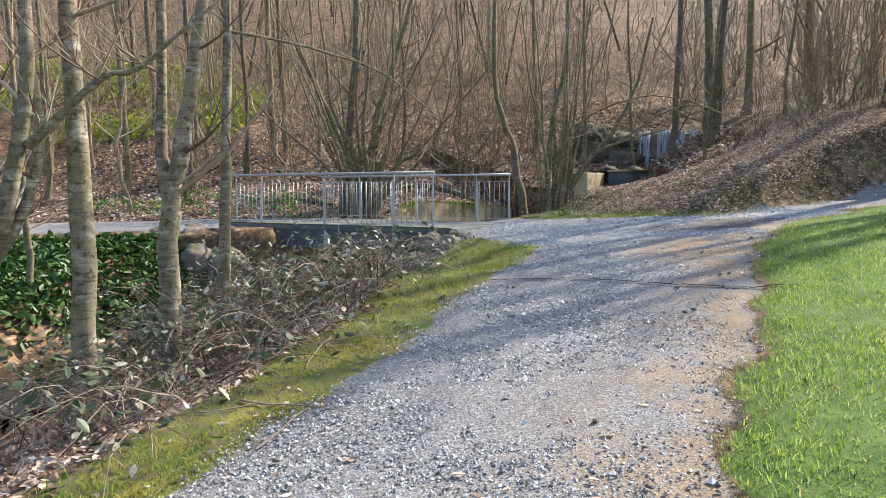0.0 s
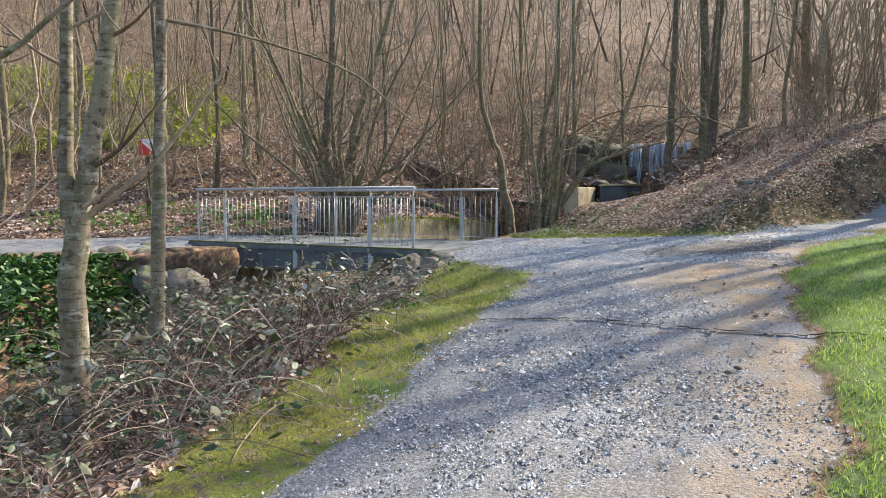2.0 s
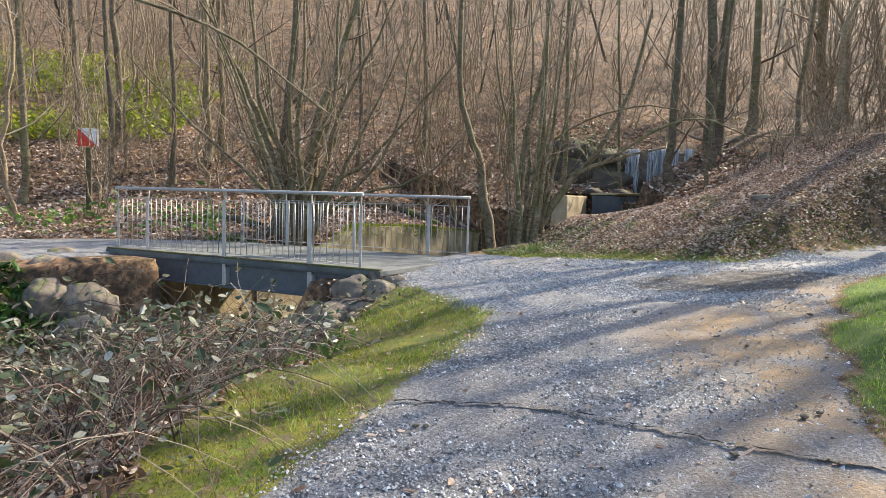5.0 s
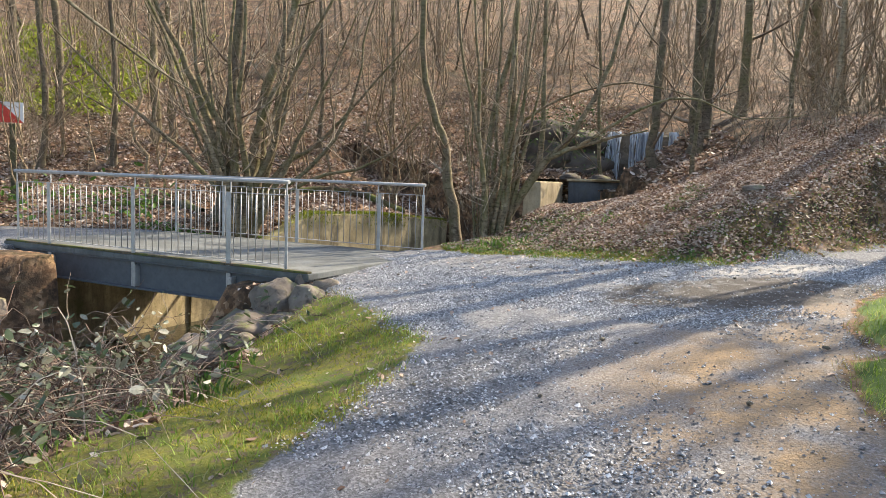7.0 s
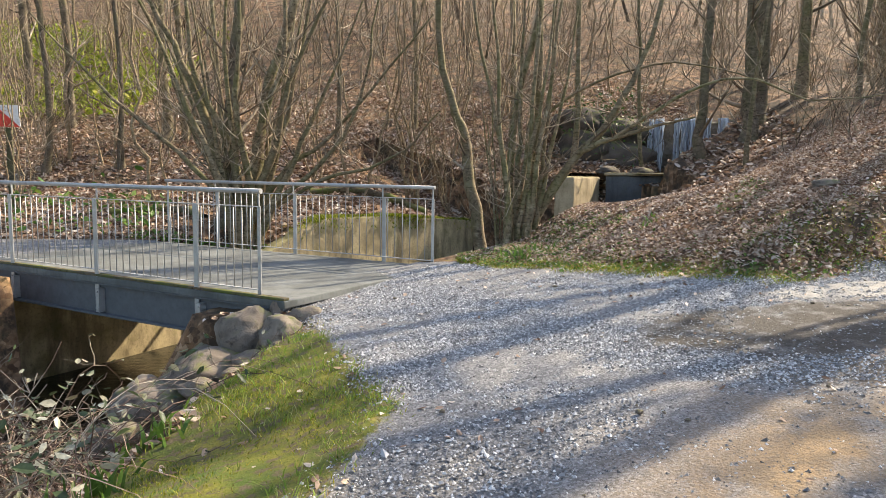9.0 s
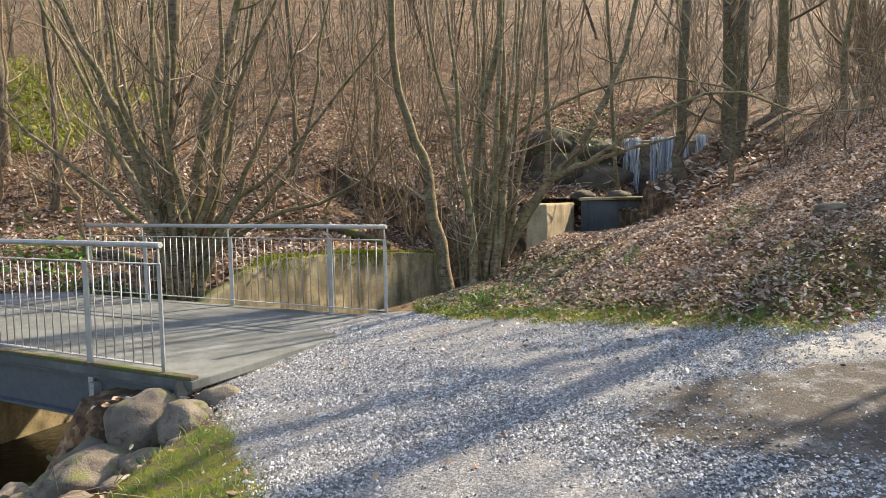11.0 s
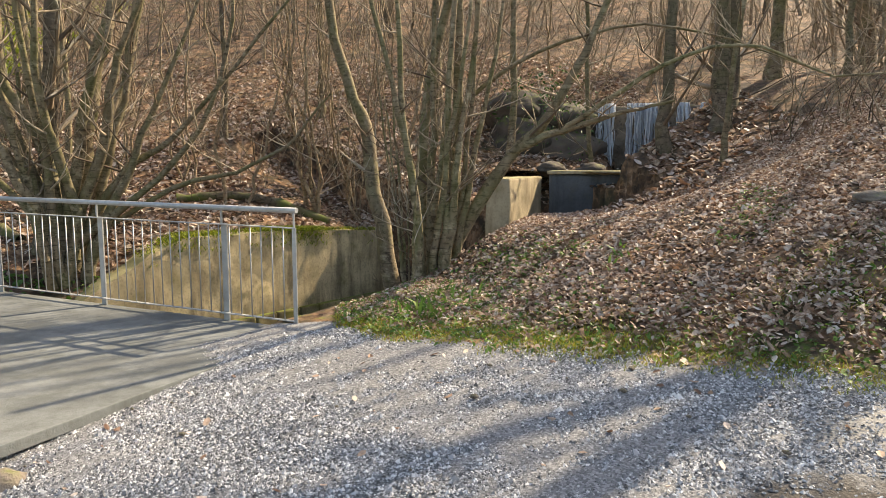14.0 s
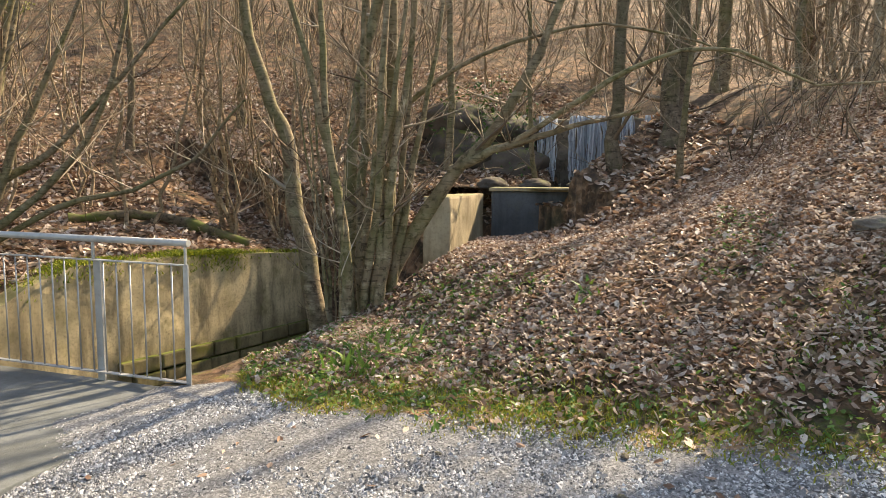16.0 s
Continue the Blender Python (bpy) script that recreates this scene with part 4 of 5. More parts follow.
C2 = (2.75, 17.5, Z(2.75, 17.5))
stems = fan(C2, 9, 1.0, 6.0, 0.066, 31) + fan((2.5, 17.3, Z(2.5, 17.3)), 5, 0.5, 2.4, 0.02, 33)
stems += [
    ([(2.32, 19.5, -0.1), (2.20, 19.6, 1.45), (1.98, 19.7, 2.65), (1.82, 19.7, 3.2), (1.48, 19.8, 4.6), (1.4, 19.9, 7.5)], 0.125, 0.05),
    ([(2.62, 18.0, 0.3), (2.68, 18.0, 1.6), (2.85, 18.0, 3.0), (3.15, 18.0, 4.8), (3.3, 18.1, 7.2)], 0.085, 0.03),
    ([(3.02, 17.8, 0.6), (3.06, 17.9, 2.0), (3.12, 17.9, 3.8), (3.3, 18.0, 7.4)], 0.088, 0.03),
    ([(2.92, 17.6, 0.9), (3.10, 17.6, 1.5), (3.62, 17.5, 2.35), (3.97, 17.45, 2.8), (4.3, 17.4, 3.35), (4.55, 17.35, 3.9), (4.9, 17.2, 5.6)], 0.088, 0.03),
    ([(3.62, 17.5, 2.38), (4.1, 17.3, 2.62), (4.7, 16.95, 2.83), (5.2, 16.65, 2.95)], 0.05, 0.012),
    ([(4.2, 17.25, 2.66), (4.75, 16.9, 3.05), (5.3, 16.7, 3.38), (5.95, 16.5, 3.45), (6.6, 16.3, 3.15), (7.4, 15.9, 3.18)], 0.032, 0.006),
    ([(3.2, 17.9, 3.0), (3.9, 17.6, 3.5), (4.9, 17.2, 3.75), (5.9, 16.9, 3.55), (6.5, 16.7, 3.3)], 0.028, 0.005),
]
build_tree("hazel_bush", stems, "bare hazel clump with leaning stems beside the creek wall", "hazel", 32, 5, 1.0, 5, 0.3, 8, "bush", 0.15, False, 0.06)
# dark trunks above the weir and on the bank
for i, (x, y, r, lean) in enumerate([(6.75, 20.9, 0.12, 0.1), (8.0, 21.6, 0.18, -0.1), (8.5, 22.4, 0.2, 0.15), (7.3, 19.9, 0.05, 0.3), (9.9, 23.4, 0.16, 0.0), (12.6, 24.6, 0.2, -0.1), (6.2, 23.2, 0.06, -0.2), (15.5, 24.5, 0.2, 0.0), (10.4, 21.8, 0.07, 0.3)]):
    z = Z(x, y) - 0.15
    build_tree("forest_tree", [([(x, y, z), (x + 0.1 * lean, y, z + 1.5), (x + lean, y, z + 5), (x + 1.6 * lean, y + 0.2, z + 10)], r, r * 0.35)], "tall bare tree on the leafy bank above the creek", "dark" if i < 3 else "hazel", 50 + i, 9, 1.8, 6, 0.12, 8)
# spreading trees beside the lane, added out of view so their crowns shade the path
for i, (x, y) in enumerate([(11.4, 16.2), (14.6, 16.2), (17.6, 17.6), (11.9, 18.9)]):
    z = Z(x, y) - 0.15
    build_tree("forest_tree", [([(x, y, z), (x, y, z + 3), (x + 0.3, y, z + 8), (x + 0.2, y + 0.2, z + 13)], 0.24, 0.09), ([(x + 0.1, y, z + 4.0), (x - 0.8, y + 0.4, z + 7), (x - 1.4, y + 0.6, z + 12)], 0.14, 0.05)], "broad bare tree added out of view to shade the path", "dark", 120 + i, 30, 2.8, 6, 0.3, 8)
# straight trunks on the far slope
for i, (x, y, r) in enumerate([(-6.6, 24.2, 0.09), (-6.15, 26.0, 0.15), (-5.75, 26.3, 0.12), (-8.4, 24.0, 0.1), (-10.2, 23.0, 0.13), (-12.3, 22.2, 0.1), (-9.3, 27.0, 0.14), (-4.3, 24.6, 0.07), (-13.8, 25.0, 0.15), (-11.4, 28.5, 0.16), (0.6, 27.0, 0.09), (3.4, 26.0, 0.1), (-1.4, 25.8, 0.08), (4.9, 25.0, 0.09), (-6.7, 11.4, 0.06), (-9.6, 13.2, 0.07)]):
    z = Z(x, y) - 0.15
    build_tree("forest_tree", [([(x, y, z), (x + 0.05, y, z + 2), (x - 0.1, y, z + 6), (x + 0.2, y, z + 11)], r, r * 0.4)], "slim bare tree on the leaf-covered slope", "hazel" if i % 3 else "dark", 80 + i, 14, 1.6, 5, 0.2, 8)


# coppice: a few stools and saplings, copied over the slopes
def sapling(seed, n, height, r):
    rng = np.random.default_rng(seed)
    st = fan((0, 0, 0), n, 1.0 if n > 1 else 0.5, height, r, seed)
    t = build_tree("sapling", st, "thin bare coppice stems on the leafy slope", "sapling", seed, 13 if n < 4 else 7, 1.5, 6, 0.1, 5, "tree", 0.4, False, 0.17)
    t.location = (0, 0, 0)
    return t


protos = [sapling(200 + i, n, h, r) for i, (n, h, r) in enumerate([(1, 6.5, 0.04), (2, 7, 0.035), (4, 6, 0.03), (7, 5.5, 0.028), (3, 8, 0.05), (5, 4.5, 0.022), (1, 9, 0.07), (6, 7, 0.035)])]
rng = np.random.default_rng(77)
spots = []
while len(spots) < 105:
    x, y = rng.uniform(-17, 19), 20.2 + 19 * rng.random() ** 1.3
    d = np.abs(np.array([[x + 2.4, y - 19.6]])).max()
    if d < 1.2 or (-6 < x < 0.6 and y < 22.6) or (0.6 <= x < 3.0 and y < 23.4) or (3 <= x < 11 and y < 26.5):
        continue
    if -11 < x < -3 and y < 23 and rng.random() < 0.75:
        continue
    spots.append((x, y))
while len(spots) < 116:
    x, y = rng.uniform(7.5, 20), rng.uniform(17.5, 24)
    if y > 17.5 + (10 - x) * 1.2 and not (5 < x < 10 and y > 20.5):
        spots.append((x, y))
for i, (x, y) in enumerate(spots):
    src = protos[int(rng.integers(len(protos)))]
    ob = copy_thing(src, pose(x, y, Z(x, y) - 0.05, rng.normal(0, 6), rng.normal(0, 6), rng.uniform(0, 360)))
    s = rng.uniform(0.75, 1.25)
    ob.scale = (s, s, s)
    ob["group"] = "coppice on the slopes"
for i, (x, y) in enumerate([(0.9, 22.9), (-0.3, 22.6), (-1.6, 23.2), (2.9, 22.6), (-4.4, 21.6), (-7.3, 21.2), (-9.0, 20.6), (1.9, 25.0)]):
    protos[i].matrix_world = pose(x, y, Z(x, y) - 0.05, 0, 0, 40 * i)
    protos[i]["group"] = "coppice on the slopes"


def build_far_woods():
    """Dense bare stems far up the slopes, too many to count."""
    rng = np.random.default_rng(9)
    n = 1500
    x, y = rng.uniform(-70, 75, n), 34 + 60 * rng.random(n) ** 1.2
    more = 260
    x = np.concatenate([x, rng.uniform(17, 60, more), rng.uniform(-60, -17, more)])
    y = np.concatenate([y, rng.uniform(16, 36, more), rng.uniform(20, 36, more)])
    n = len(x)
    z = land(x, y)[0]
    h, t = rng.uniform(4, 9, n) * np.where(x > 8, 0.75, 1), np.linspace(0, 1, 4)
    lean = rng.normal(0, 0.2, (n, 2))
    P = np.stack([x[:, None] + lean[:, :1] * h[:, None] * t, y[:, None] + lean[:, 1:] * h[:, None] * t, z[:, None] - 0.2 + h[:, None] * t], -1)
    R = (0.02 + 0.09 * rng.random(n) ** 2)[:, None] * (1 - 0.7 * t)
    idx = rng.integers(0, n, n * 7)
    s = rng.uniform(0.15, 1, len(idx))
    p = P[idx, 0] + (P[idx, -1] - P[idx, 0]) * s[:, None]
    d = np.stack([rng.normal(size=len(idx)), rng.normal(size=len(idx)), rng.uniform(0.3, 1.6, len(idx))], -1)
    d *= (rng.uniform(0.7, 2.2, len(idx)) / np.linalg.norm(d, axis=1))[:, None]
    u = np.linspace(0, 1, 3)
    Q = p[:, None] + d[:, None] * u[None, :, None] + rng.normal(0, 0.06, (len(idx), 3, 3))
    QR = np.broadcast_to(np.array([0.016, 0.010, 0.005]), (len(idx), 3))
    v, f = tubes([(P, R), (Q, QR)], 3)
    tagged(new("far_woods", mesh_of("far_woods", v, f, M["woods"])), "dense bare woods on the distant slope", "woods", kind="stuff")


build_far_woods()


# ---- undergrowth ----
def leaves(name, x, y, z, size, material, rng, label, category, tilt=0.5, lift=0.01, long=1.3):
    """Scattered curled leaves of four triangles each, one object of stuff."""
    n = len(x)
    a = rng.uniform(0, 2 * np.pi, n)
    L = size * rng.uniform(0.5, 1.4, n)
    e = np.stack([np.cos(a), np.sin(a), rng.normal(0, tilt, n)], -1)
    e /= np.linalg.norm(e, axis=1, keepdims=True)
    w = np.cross(e, np.stack([rng.normal(0, tilt, n), rng.normal(0, tilt, n), np.ones(n)], -1))
    w /= np.linalg.norm(w, axis=1, keepdims=True)
    up = np.cross(w, e)
    c = np.stack([x, y, z + lift], -1)
    L = L[:, None]
    fold = rng.uniform(-0.12, 0.22, n)[:, None]
    curl = rng.uniform(-0.1, 0.3, n)[:, None]
    rim = [c + e * L * (u * long) + sgn * w * L * q + up * L * (fold + curl * u) for sgn in (1, -1) for u, q in ((-0.22, 0.27), (0.2, 0.33))]
    v = np.stack([c - e * L * 0.5 * long, rim[0], rim[1], c + e * L * 0.5 * long + up * L * curl, rim[3], rim[2]], 1)
    i = np.arange(n)[:, None] * 6
    f = np.concatenate([i + [0, 3, 2], i + [0, 2, 1], i + [0, 5, 4], i + [0, 4, 3]])
    return tagged(new(name, mesh_of(name, v.reshape(-1, 3), f, material)), label, category, kind="stuff")


def blades(name, x, y, z, h, width, material, rng, label, category, lean=0.5):
    n = len(x)
    a = rng.uniform(0, 2 * np.pi, n)
    hh = h * rng.uniform(0.4, 1.3, n)
    side = np.stack([np.cos(a), np.sin(a), a * 0], -1) * (width * rng.uniform(0.6, 1.4, n))[:, None]
    bend = np.stack([rng.normal(0, lean, n), rng.normal(0, lean, n), a * 0], -1) * hh[:, None]
    c = np.stack([x, y, z - 0.006], -1)
    upv = np.zeros((n, 3))
    upv[:, 2] = hh
    v = np.stack([c - side, c + side, c + upv * 0.6 + bend * 0.35 + side * 0.7, c + upv * 0.6 + bend * 0.35 - side * 0.7, c + upv * 0.95 + bend], 1)
    i = np.arange(n)[:, None] * 5
    f = np.concatenate([i + [0, 1, 2], i + [0, 2, 3], i + [3, 2, 4]])
    return tagged(new(name, mesh_of(name, v.reshape(-1, 3), f, material)), label, category, kind="stuff")


def scatter(n, x0, x1, y0, y1, keep, rng):
    """Random ground points where keep(zones, x, y) passes a throw of the dice."""
    x, y = rng.uniform(x0, x1, n), rng.uniform(y0, y1, n)
    got = land(x, y)
    ok = rng.random(n) < keep(got, x, y)
    return x[ok], y[ok], got[0][ok]


def bare(g, x, y):
    return np.clip(1 - g[1] - g[2] - g[3], 0, 1)


rng = np.random.default_rng(41)
clump = lambda x, y, s=0.3: 0.35 + 0.65 * (wave(x, y, s, 3.0) > -0.1)
x, y, z = scatter(150000, 1.8, 10, 13.2, 19.5, lambda g, x, y: np.clip(bare(g, x, y) + 0.2, 0, 1) * (1 - g[1]) * clump(x, y) * np.clip(0.25 + 0.55 * (y - np.interp(x, MOUND[:, 0], MOUND[:, 1])), 0, 1), rng)
leaves("leaf_litter", x, y, z, 0.046, M["litter"], rng, "pale brown fallen leaves on the bank", "leaves", 0.6)
x, y, z = scatter(95000, -14, 9, 19, 32, lambda g, x, y: bare(g, x, y) * clump(x, y, 0.5) * np.clip(1.3 - (y - 19) / 14, 0.3, 1) * (g[0] > 0.7), rng)
leaves("leaf_litter", x, y, z, 0.10, M["litter"], rng, "brown fallen leaves covering the wooded slope", "leaves", 0.55)
x, y, z = scatter(26000, -5, 0.2, 1.0, 13, lambda g, x, y: bare(g, x, y) * (g[0] > -0.7), rng)
leaves("leaf_litter", x, y, z, 0.065, M["litter"], rng, "curled brown leaves below the brambles", "leaves", 0.5)
x, y, z = scatter(9000, -2.6, 6, 1.5, 15, lambda g, x, y: 0.08 * g[1] + 0.16 * g[2], rng)
leaves("leaf_litter", x, y, z, 0.04, M["litter"], rng, "stray dry leaves on the gravel and moss", "leaves", 0.3)
x, y, z = scatter(270000, 0.6, 11, 1.2, 13.2, lambda g, x, y: g[3] * np.clip(1.15 - np.hypot(x - 2, y - 4) / 9, 0.15, 1), rng)
z = z + 0.012 * wave(x, y, 0.13)
blades("grass", x, y, z, 0.045, 0.003, M["blade"], rng, "bright sunlit spring grass beside the path", "grass", 0.55)
x, y, z = scatter(160000, -3, 2, 1.5, 14, lambda g, x, y: g[2] * np.clip(0.5 + 0.9 * wave(x, y, 0.22, 3.0) + 0.4 * wave(x, y, 0.07, 1.0), 0.06, 1), rng)
blades("mossy_turf", x, y, z, 0.032, 0.003, M["mossblade"], rng, "yellow-green moss and short grass on the verge", "grass", 0.8)
x, y, z = scatter(60000, 0.4, 9, 1.2, 13.5, lambda g, x, y: 1.6 * np.clip(g[3] * (1 - g[3]) * 3, 0, 1) + 0.25 * g[4] * (g[3] > 0.01), rng)
blades("dry_grass", x, y, z, 0.05, 0.003, M["straw"], rng, "straw-coloured dry grass along the path edge", "grass", 1.0)
x, y, z = scatter(90000, -2.8, 2, 1.2, 13, lambda g, x, y: np.clip(2.2 * np.clip(g[1] * (1 - g[1]), 0, 1) + 0.3 * g[2] * (y < 8), 0, 1) * (wave(x, y, 0.4, 3.0) > -0.35), rng)
blades("dry_grass", x, y, z, 0.03, 0.003, M["straw"], rng, "thin dry grass where moss meets gravel", "grass", 1.0)
x, y, z = scatter(26000, -2.6, 2, 1.5, 14, lambda g, x, y: g[2] * (wave(x, y, 0.5, 7.0) > 0.1), rng)
blades("grass", x, y, z, 0.075, 0.0035, M["blade"], rng, "tufts of green grass among the moss", "grass", 0.6)
x, y, z = scatter(90000, 1.8, 9, 13.0, 16.2, lambda g, x, y: np.clip(1.6 * g[2], 0, 1) * (wave(x, y, 0.3, 6.0) > -0.3), rng)
blades("mossy_turf", x, y, z, 0.04, 0.0035, M["mossblade"], rng, "sparse mossy turf at the foot of the bank", "grass", 0.8)
x, y, z = scatter(52000, 1.8, 9, 13.1, 18.5, lambda g, x, y: (1 - g[1]) * (g[2] * 0.8 + 0.8 * np.exp(-(np.hypot(x - 2.7, y - 16.2) / 0.9) ** 2) + 0.3 * (wave(x, y, 0.4, 9.0) > 0.5) * (y < 17) * (x < 6)), rng)
leaves("herbs", x, y, z, 0.03, M["herb"], rng, "low green herbs along the foot of the bank", "plants", 0.6, 0.02)
# far-bank grass, its shade put into the leaf colour
x, y, z = scatter(24000, -14, -4, 8.5, 13.7, lambda g, x, y: (x < np.interp(y, CREEK[:, 1], CREEK[:, 0]) - 1.3) * np.clip(0.75 + 0.6 * wave(x, y, 0.7, 1.0), 0, 1), rng)
leaves("wild_garlic", x, y, z + 0.09 * rng.random(len(x)), 0.11, M["shaded_leaf"], rng, "grass on the far creek bank as broad leaves, darkened for its shade", "plants", 0.7, 0.02, 1.8)
x, y, z = scatter(34000, -26, -8.0, 27.5, 40, lambda g, x, y: 0.75 * np.clip(0.4 + wave(x, y, 1.9, 2.0), 0, 1), rng)
leaves("green_undergrowth", x, y, z + np.abs(rng.normal(0, 0.14, len(x))), 0.16, M["sunny"], rng, "bright green sunlit undergrowth on the slope", "plants", 0.7, 0.05)
x, y, z = scatter(1500, -11, -4, 19.2, 21.5, lambda g, x, y: 0.8 * np.clip(0.3 + wave(x, y, 0.8, 4.0), 0, 1), rng)
leaves("green_undergrowth", x, y, z + np.abs(rng.normal(0, 0.2, len(x))), 0.12, M["herb"], rng, "green undergrowth along the road edge", "plants", 0.7, 0.05)
x, y, z = scatter(500, -4.2, -0.9, 19.0, 19.6, lambda g, x, y: 0.7 + 0 * x, rng)
leaves("herbs", x, y, z, 0.08, M["herb"], rng, "green herbs behind the railing", "plants", 0.6, 0.03)


def build_chips():
    """Loose chippings on the path; the hidden undersides are left off."""
    rng = np.random.default_rng(4)
    x, y, z = scatter(460000, -2.0, 7.5, 1.0, 15.3, lambda g, x, y: g[1] * (1 - 0.85 * g[4]) * (1 - 0.9 * g[5]) * (1 - 0.7 * g[6]) * np.clip(1.15 - np.hypot(x - 1.2 - 0.1 * y, 0.75 * (y - 6)) / 9 + 0.4 * smooth(11, 12, y), 0.12, 1), rng)
    a, b, c = scatter(230000, 0.0, 6.5, 10.3, 15.3, lambda g, x, y: g[1] * (1 - 0.85 * g[4]) * (1 - 0.9 * g[5]) * (1 - 0.7 * g[6]), rng)
    x, y, z = np.concatenate([x, a]), np.concatenate([y, b]), np.concatenate([z, c])
    n = len(x)
    unit = np.array([(1, 0, -0.3), (0, 1, -0.3), (-1, 0, -0.3), (0, -1, -0.3), (0, 0, 1)], float)
    size = rng.gamma(2.0, 0.0020, n) + 0.0036
    v = unit[None] * (size[:, None] * rng.uniform(0.6, 1.3, (n, 5)))[:, :, None]
    v[:, :, 2] *= 0.6
    a = rng.uniform(0, 6.28, n)
    ca, sa = np.cos(a)[:, None], np.sin(a)[:, None]
    v = np.stack([v[..., 0] * ca - v[..., 1] * sa, v[..., 0] * sa + v[..., 1] * ca, v[..., 2]], -1)
    v[:, 4, :2] += rng.normal(0, 0.4, (n, 2)) * size[:, None]
    v += np.stack([x, y, z + size * 0.2], -1)[:, None]
    tri = np.array([(0, 1, 4), (1, 2, 4), (2, 3, 4), (3, 0, 4)])
    f = (np.arange(n)[:, None, None] * 5 + tri[None]).reshape(-1, 3)
    tagged(new("gravel", mesh_of("gravel", v.reshape(-1, 3), f, M["chips"])), "loose grey gravel chippings on the path", "gravel", kind="stuff")


build_chips()


def build_bramble(cx, cy, r, n, h, seed):
    """A tangle of arching canes with sparse dull leaves."""
    rng = np.random.default_rng(seed)
    z0 = Z(cx, cy)
    b = tagged(new("bramble_bush"), "tangled brown bramble canes with a few dull leaves", "bush", group="brambles on the creek bank")
    b.location = (cx, cy, z0)
    P, R, tips = [], [], []
    k = 8
    t = np.linspace(0, 1, k)[:, None]
    for _ in range(n):
        a, q = rng.uniform(0, 6.28), r * math.sqrt(rng.random())
        x, y = q * math.cos(a), q * math.sin(a)
        g = Z(cx + x, cy + y) - z0
        d = rng.uniform(0, 6.28)
        L, H = rng.uniform(0.5, 1.7), h * rng.uniform(0.4, 1.6)
        p = np.array([x, y, g]) + np.concatenate([np.cos(d) * L * t, np.sin(d) * L * t, H * 4 * t * (1 - t * rng.uniform(0.75, 1.0))], 1)
        p += np.cumsum(rng.normal(0, 0.018, (k, 3)), 0)
        p[:, 2] = np.maximum(p[:, 2], g - 0.25)
        P.append(p)
        R.append(np.linspace(rng.uniform(0.003, 0.0065), 0.0015, k))
        for _ in range(3):
            j = rng.integers(2, k - 1)
            e = rng.normal(size=3)
            e[2] = abs(e[2]) * 0.6
            s = p[j] + e / np.linalg.norm(e) * rng.uniform(0.1, 0.4) * t
            P.append(s + np.cumsum(rng.normal(0, 0.008, (k, 3)), 0))
            R.append(np.linspace(0.0028, 0.001, k))
            tips.append(P[-1][rng.integers(3, k)])
    v, f = tubes([(np.array(P), np.array(R))], 3)
    part("cane_tangle", mesh_of("cane_tangle", v, f, M["cane"]), None, b)["kind"] = "stuff"
    tips = np.array(tips)
    pick = np.concatenate([tips, tips + rng.normal(0, 0.04, tips.shape)])[: int(1.7 * len(tips))]
    lv = leaves("foliage", pick[:, 0], pick[:, 1], pick[:, 2], 0.055, M["bramble"], rng, "dull green and grey bramble leaves", "", 0.6)
    lv.parent = b


for i, (x, y, r, n, h) in enumerate([(-1.5, 7.2, 0.9, 150, 0.34), (-1.3, 8.6, 0.9, 150, 0.40), (-1.15, 10.0, 0.8, 130, 0.40), (-2.3, 8.0, 1.0, 150, 0.45), (-2.4, 9.7, 1.0, 150, 0.5), (-2.2, 6.0, 0.8, 110, 0.3), (-1.2, 11.0, 0.6, 50, 0.26), (-3.2, 6.4, 0.9, 90, 0.35), (-2.1, 4.8, 0.6, 45, 0.25), (-3.4, 9.3, 0.9, 80, 0.5), (-1.4, 5.9, 0.5, 45, 0.2), (-2.7, 10.9, 0.8, 130, 0.5), (-1.8, 11.3, 0.6, 90, 0.4)]):
    build_bramble(x, y, r, n, h, 300 + i)


def build_shoots(x, y, n, h, seed):
    """A tuft of broad upright spring leaves."""
    rng = np.random.default_rng(seed)
    px, py = rng.normal(x, 0.14, n), rng.normal(y, 0.14, n)
    z = land(px, py)[0]
    blades("spring_shoots", px, py, z, h, 0.016, M["herb"], rng, "tuft of broad bright green shoots on the verge", "plant", 0.5)


for i, (x, y, n, h) in enumerate([(-0.25, 9.9, 40, 0.16), (-0.45, 9.2, 36, 0.14), (-0.2, 10.7, 34, 0.15), (-0.6, 8.5, 22, 0.12), (2.55, 15.6, 30, 0.16), (2.9, 16.1, 26, 0.14), (4.3, 15.6, 20, 0.1)]):
    build_shoots(x, y, n, h, 500 + i)


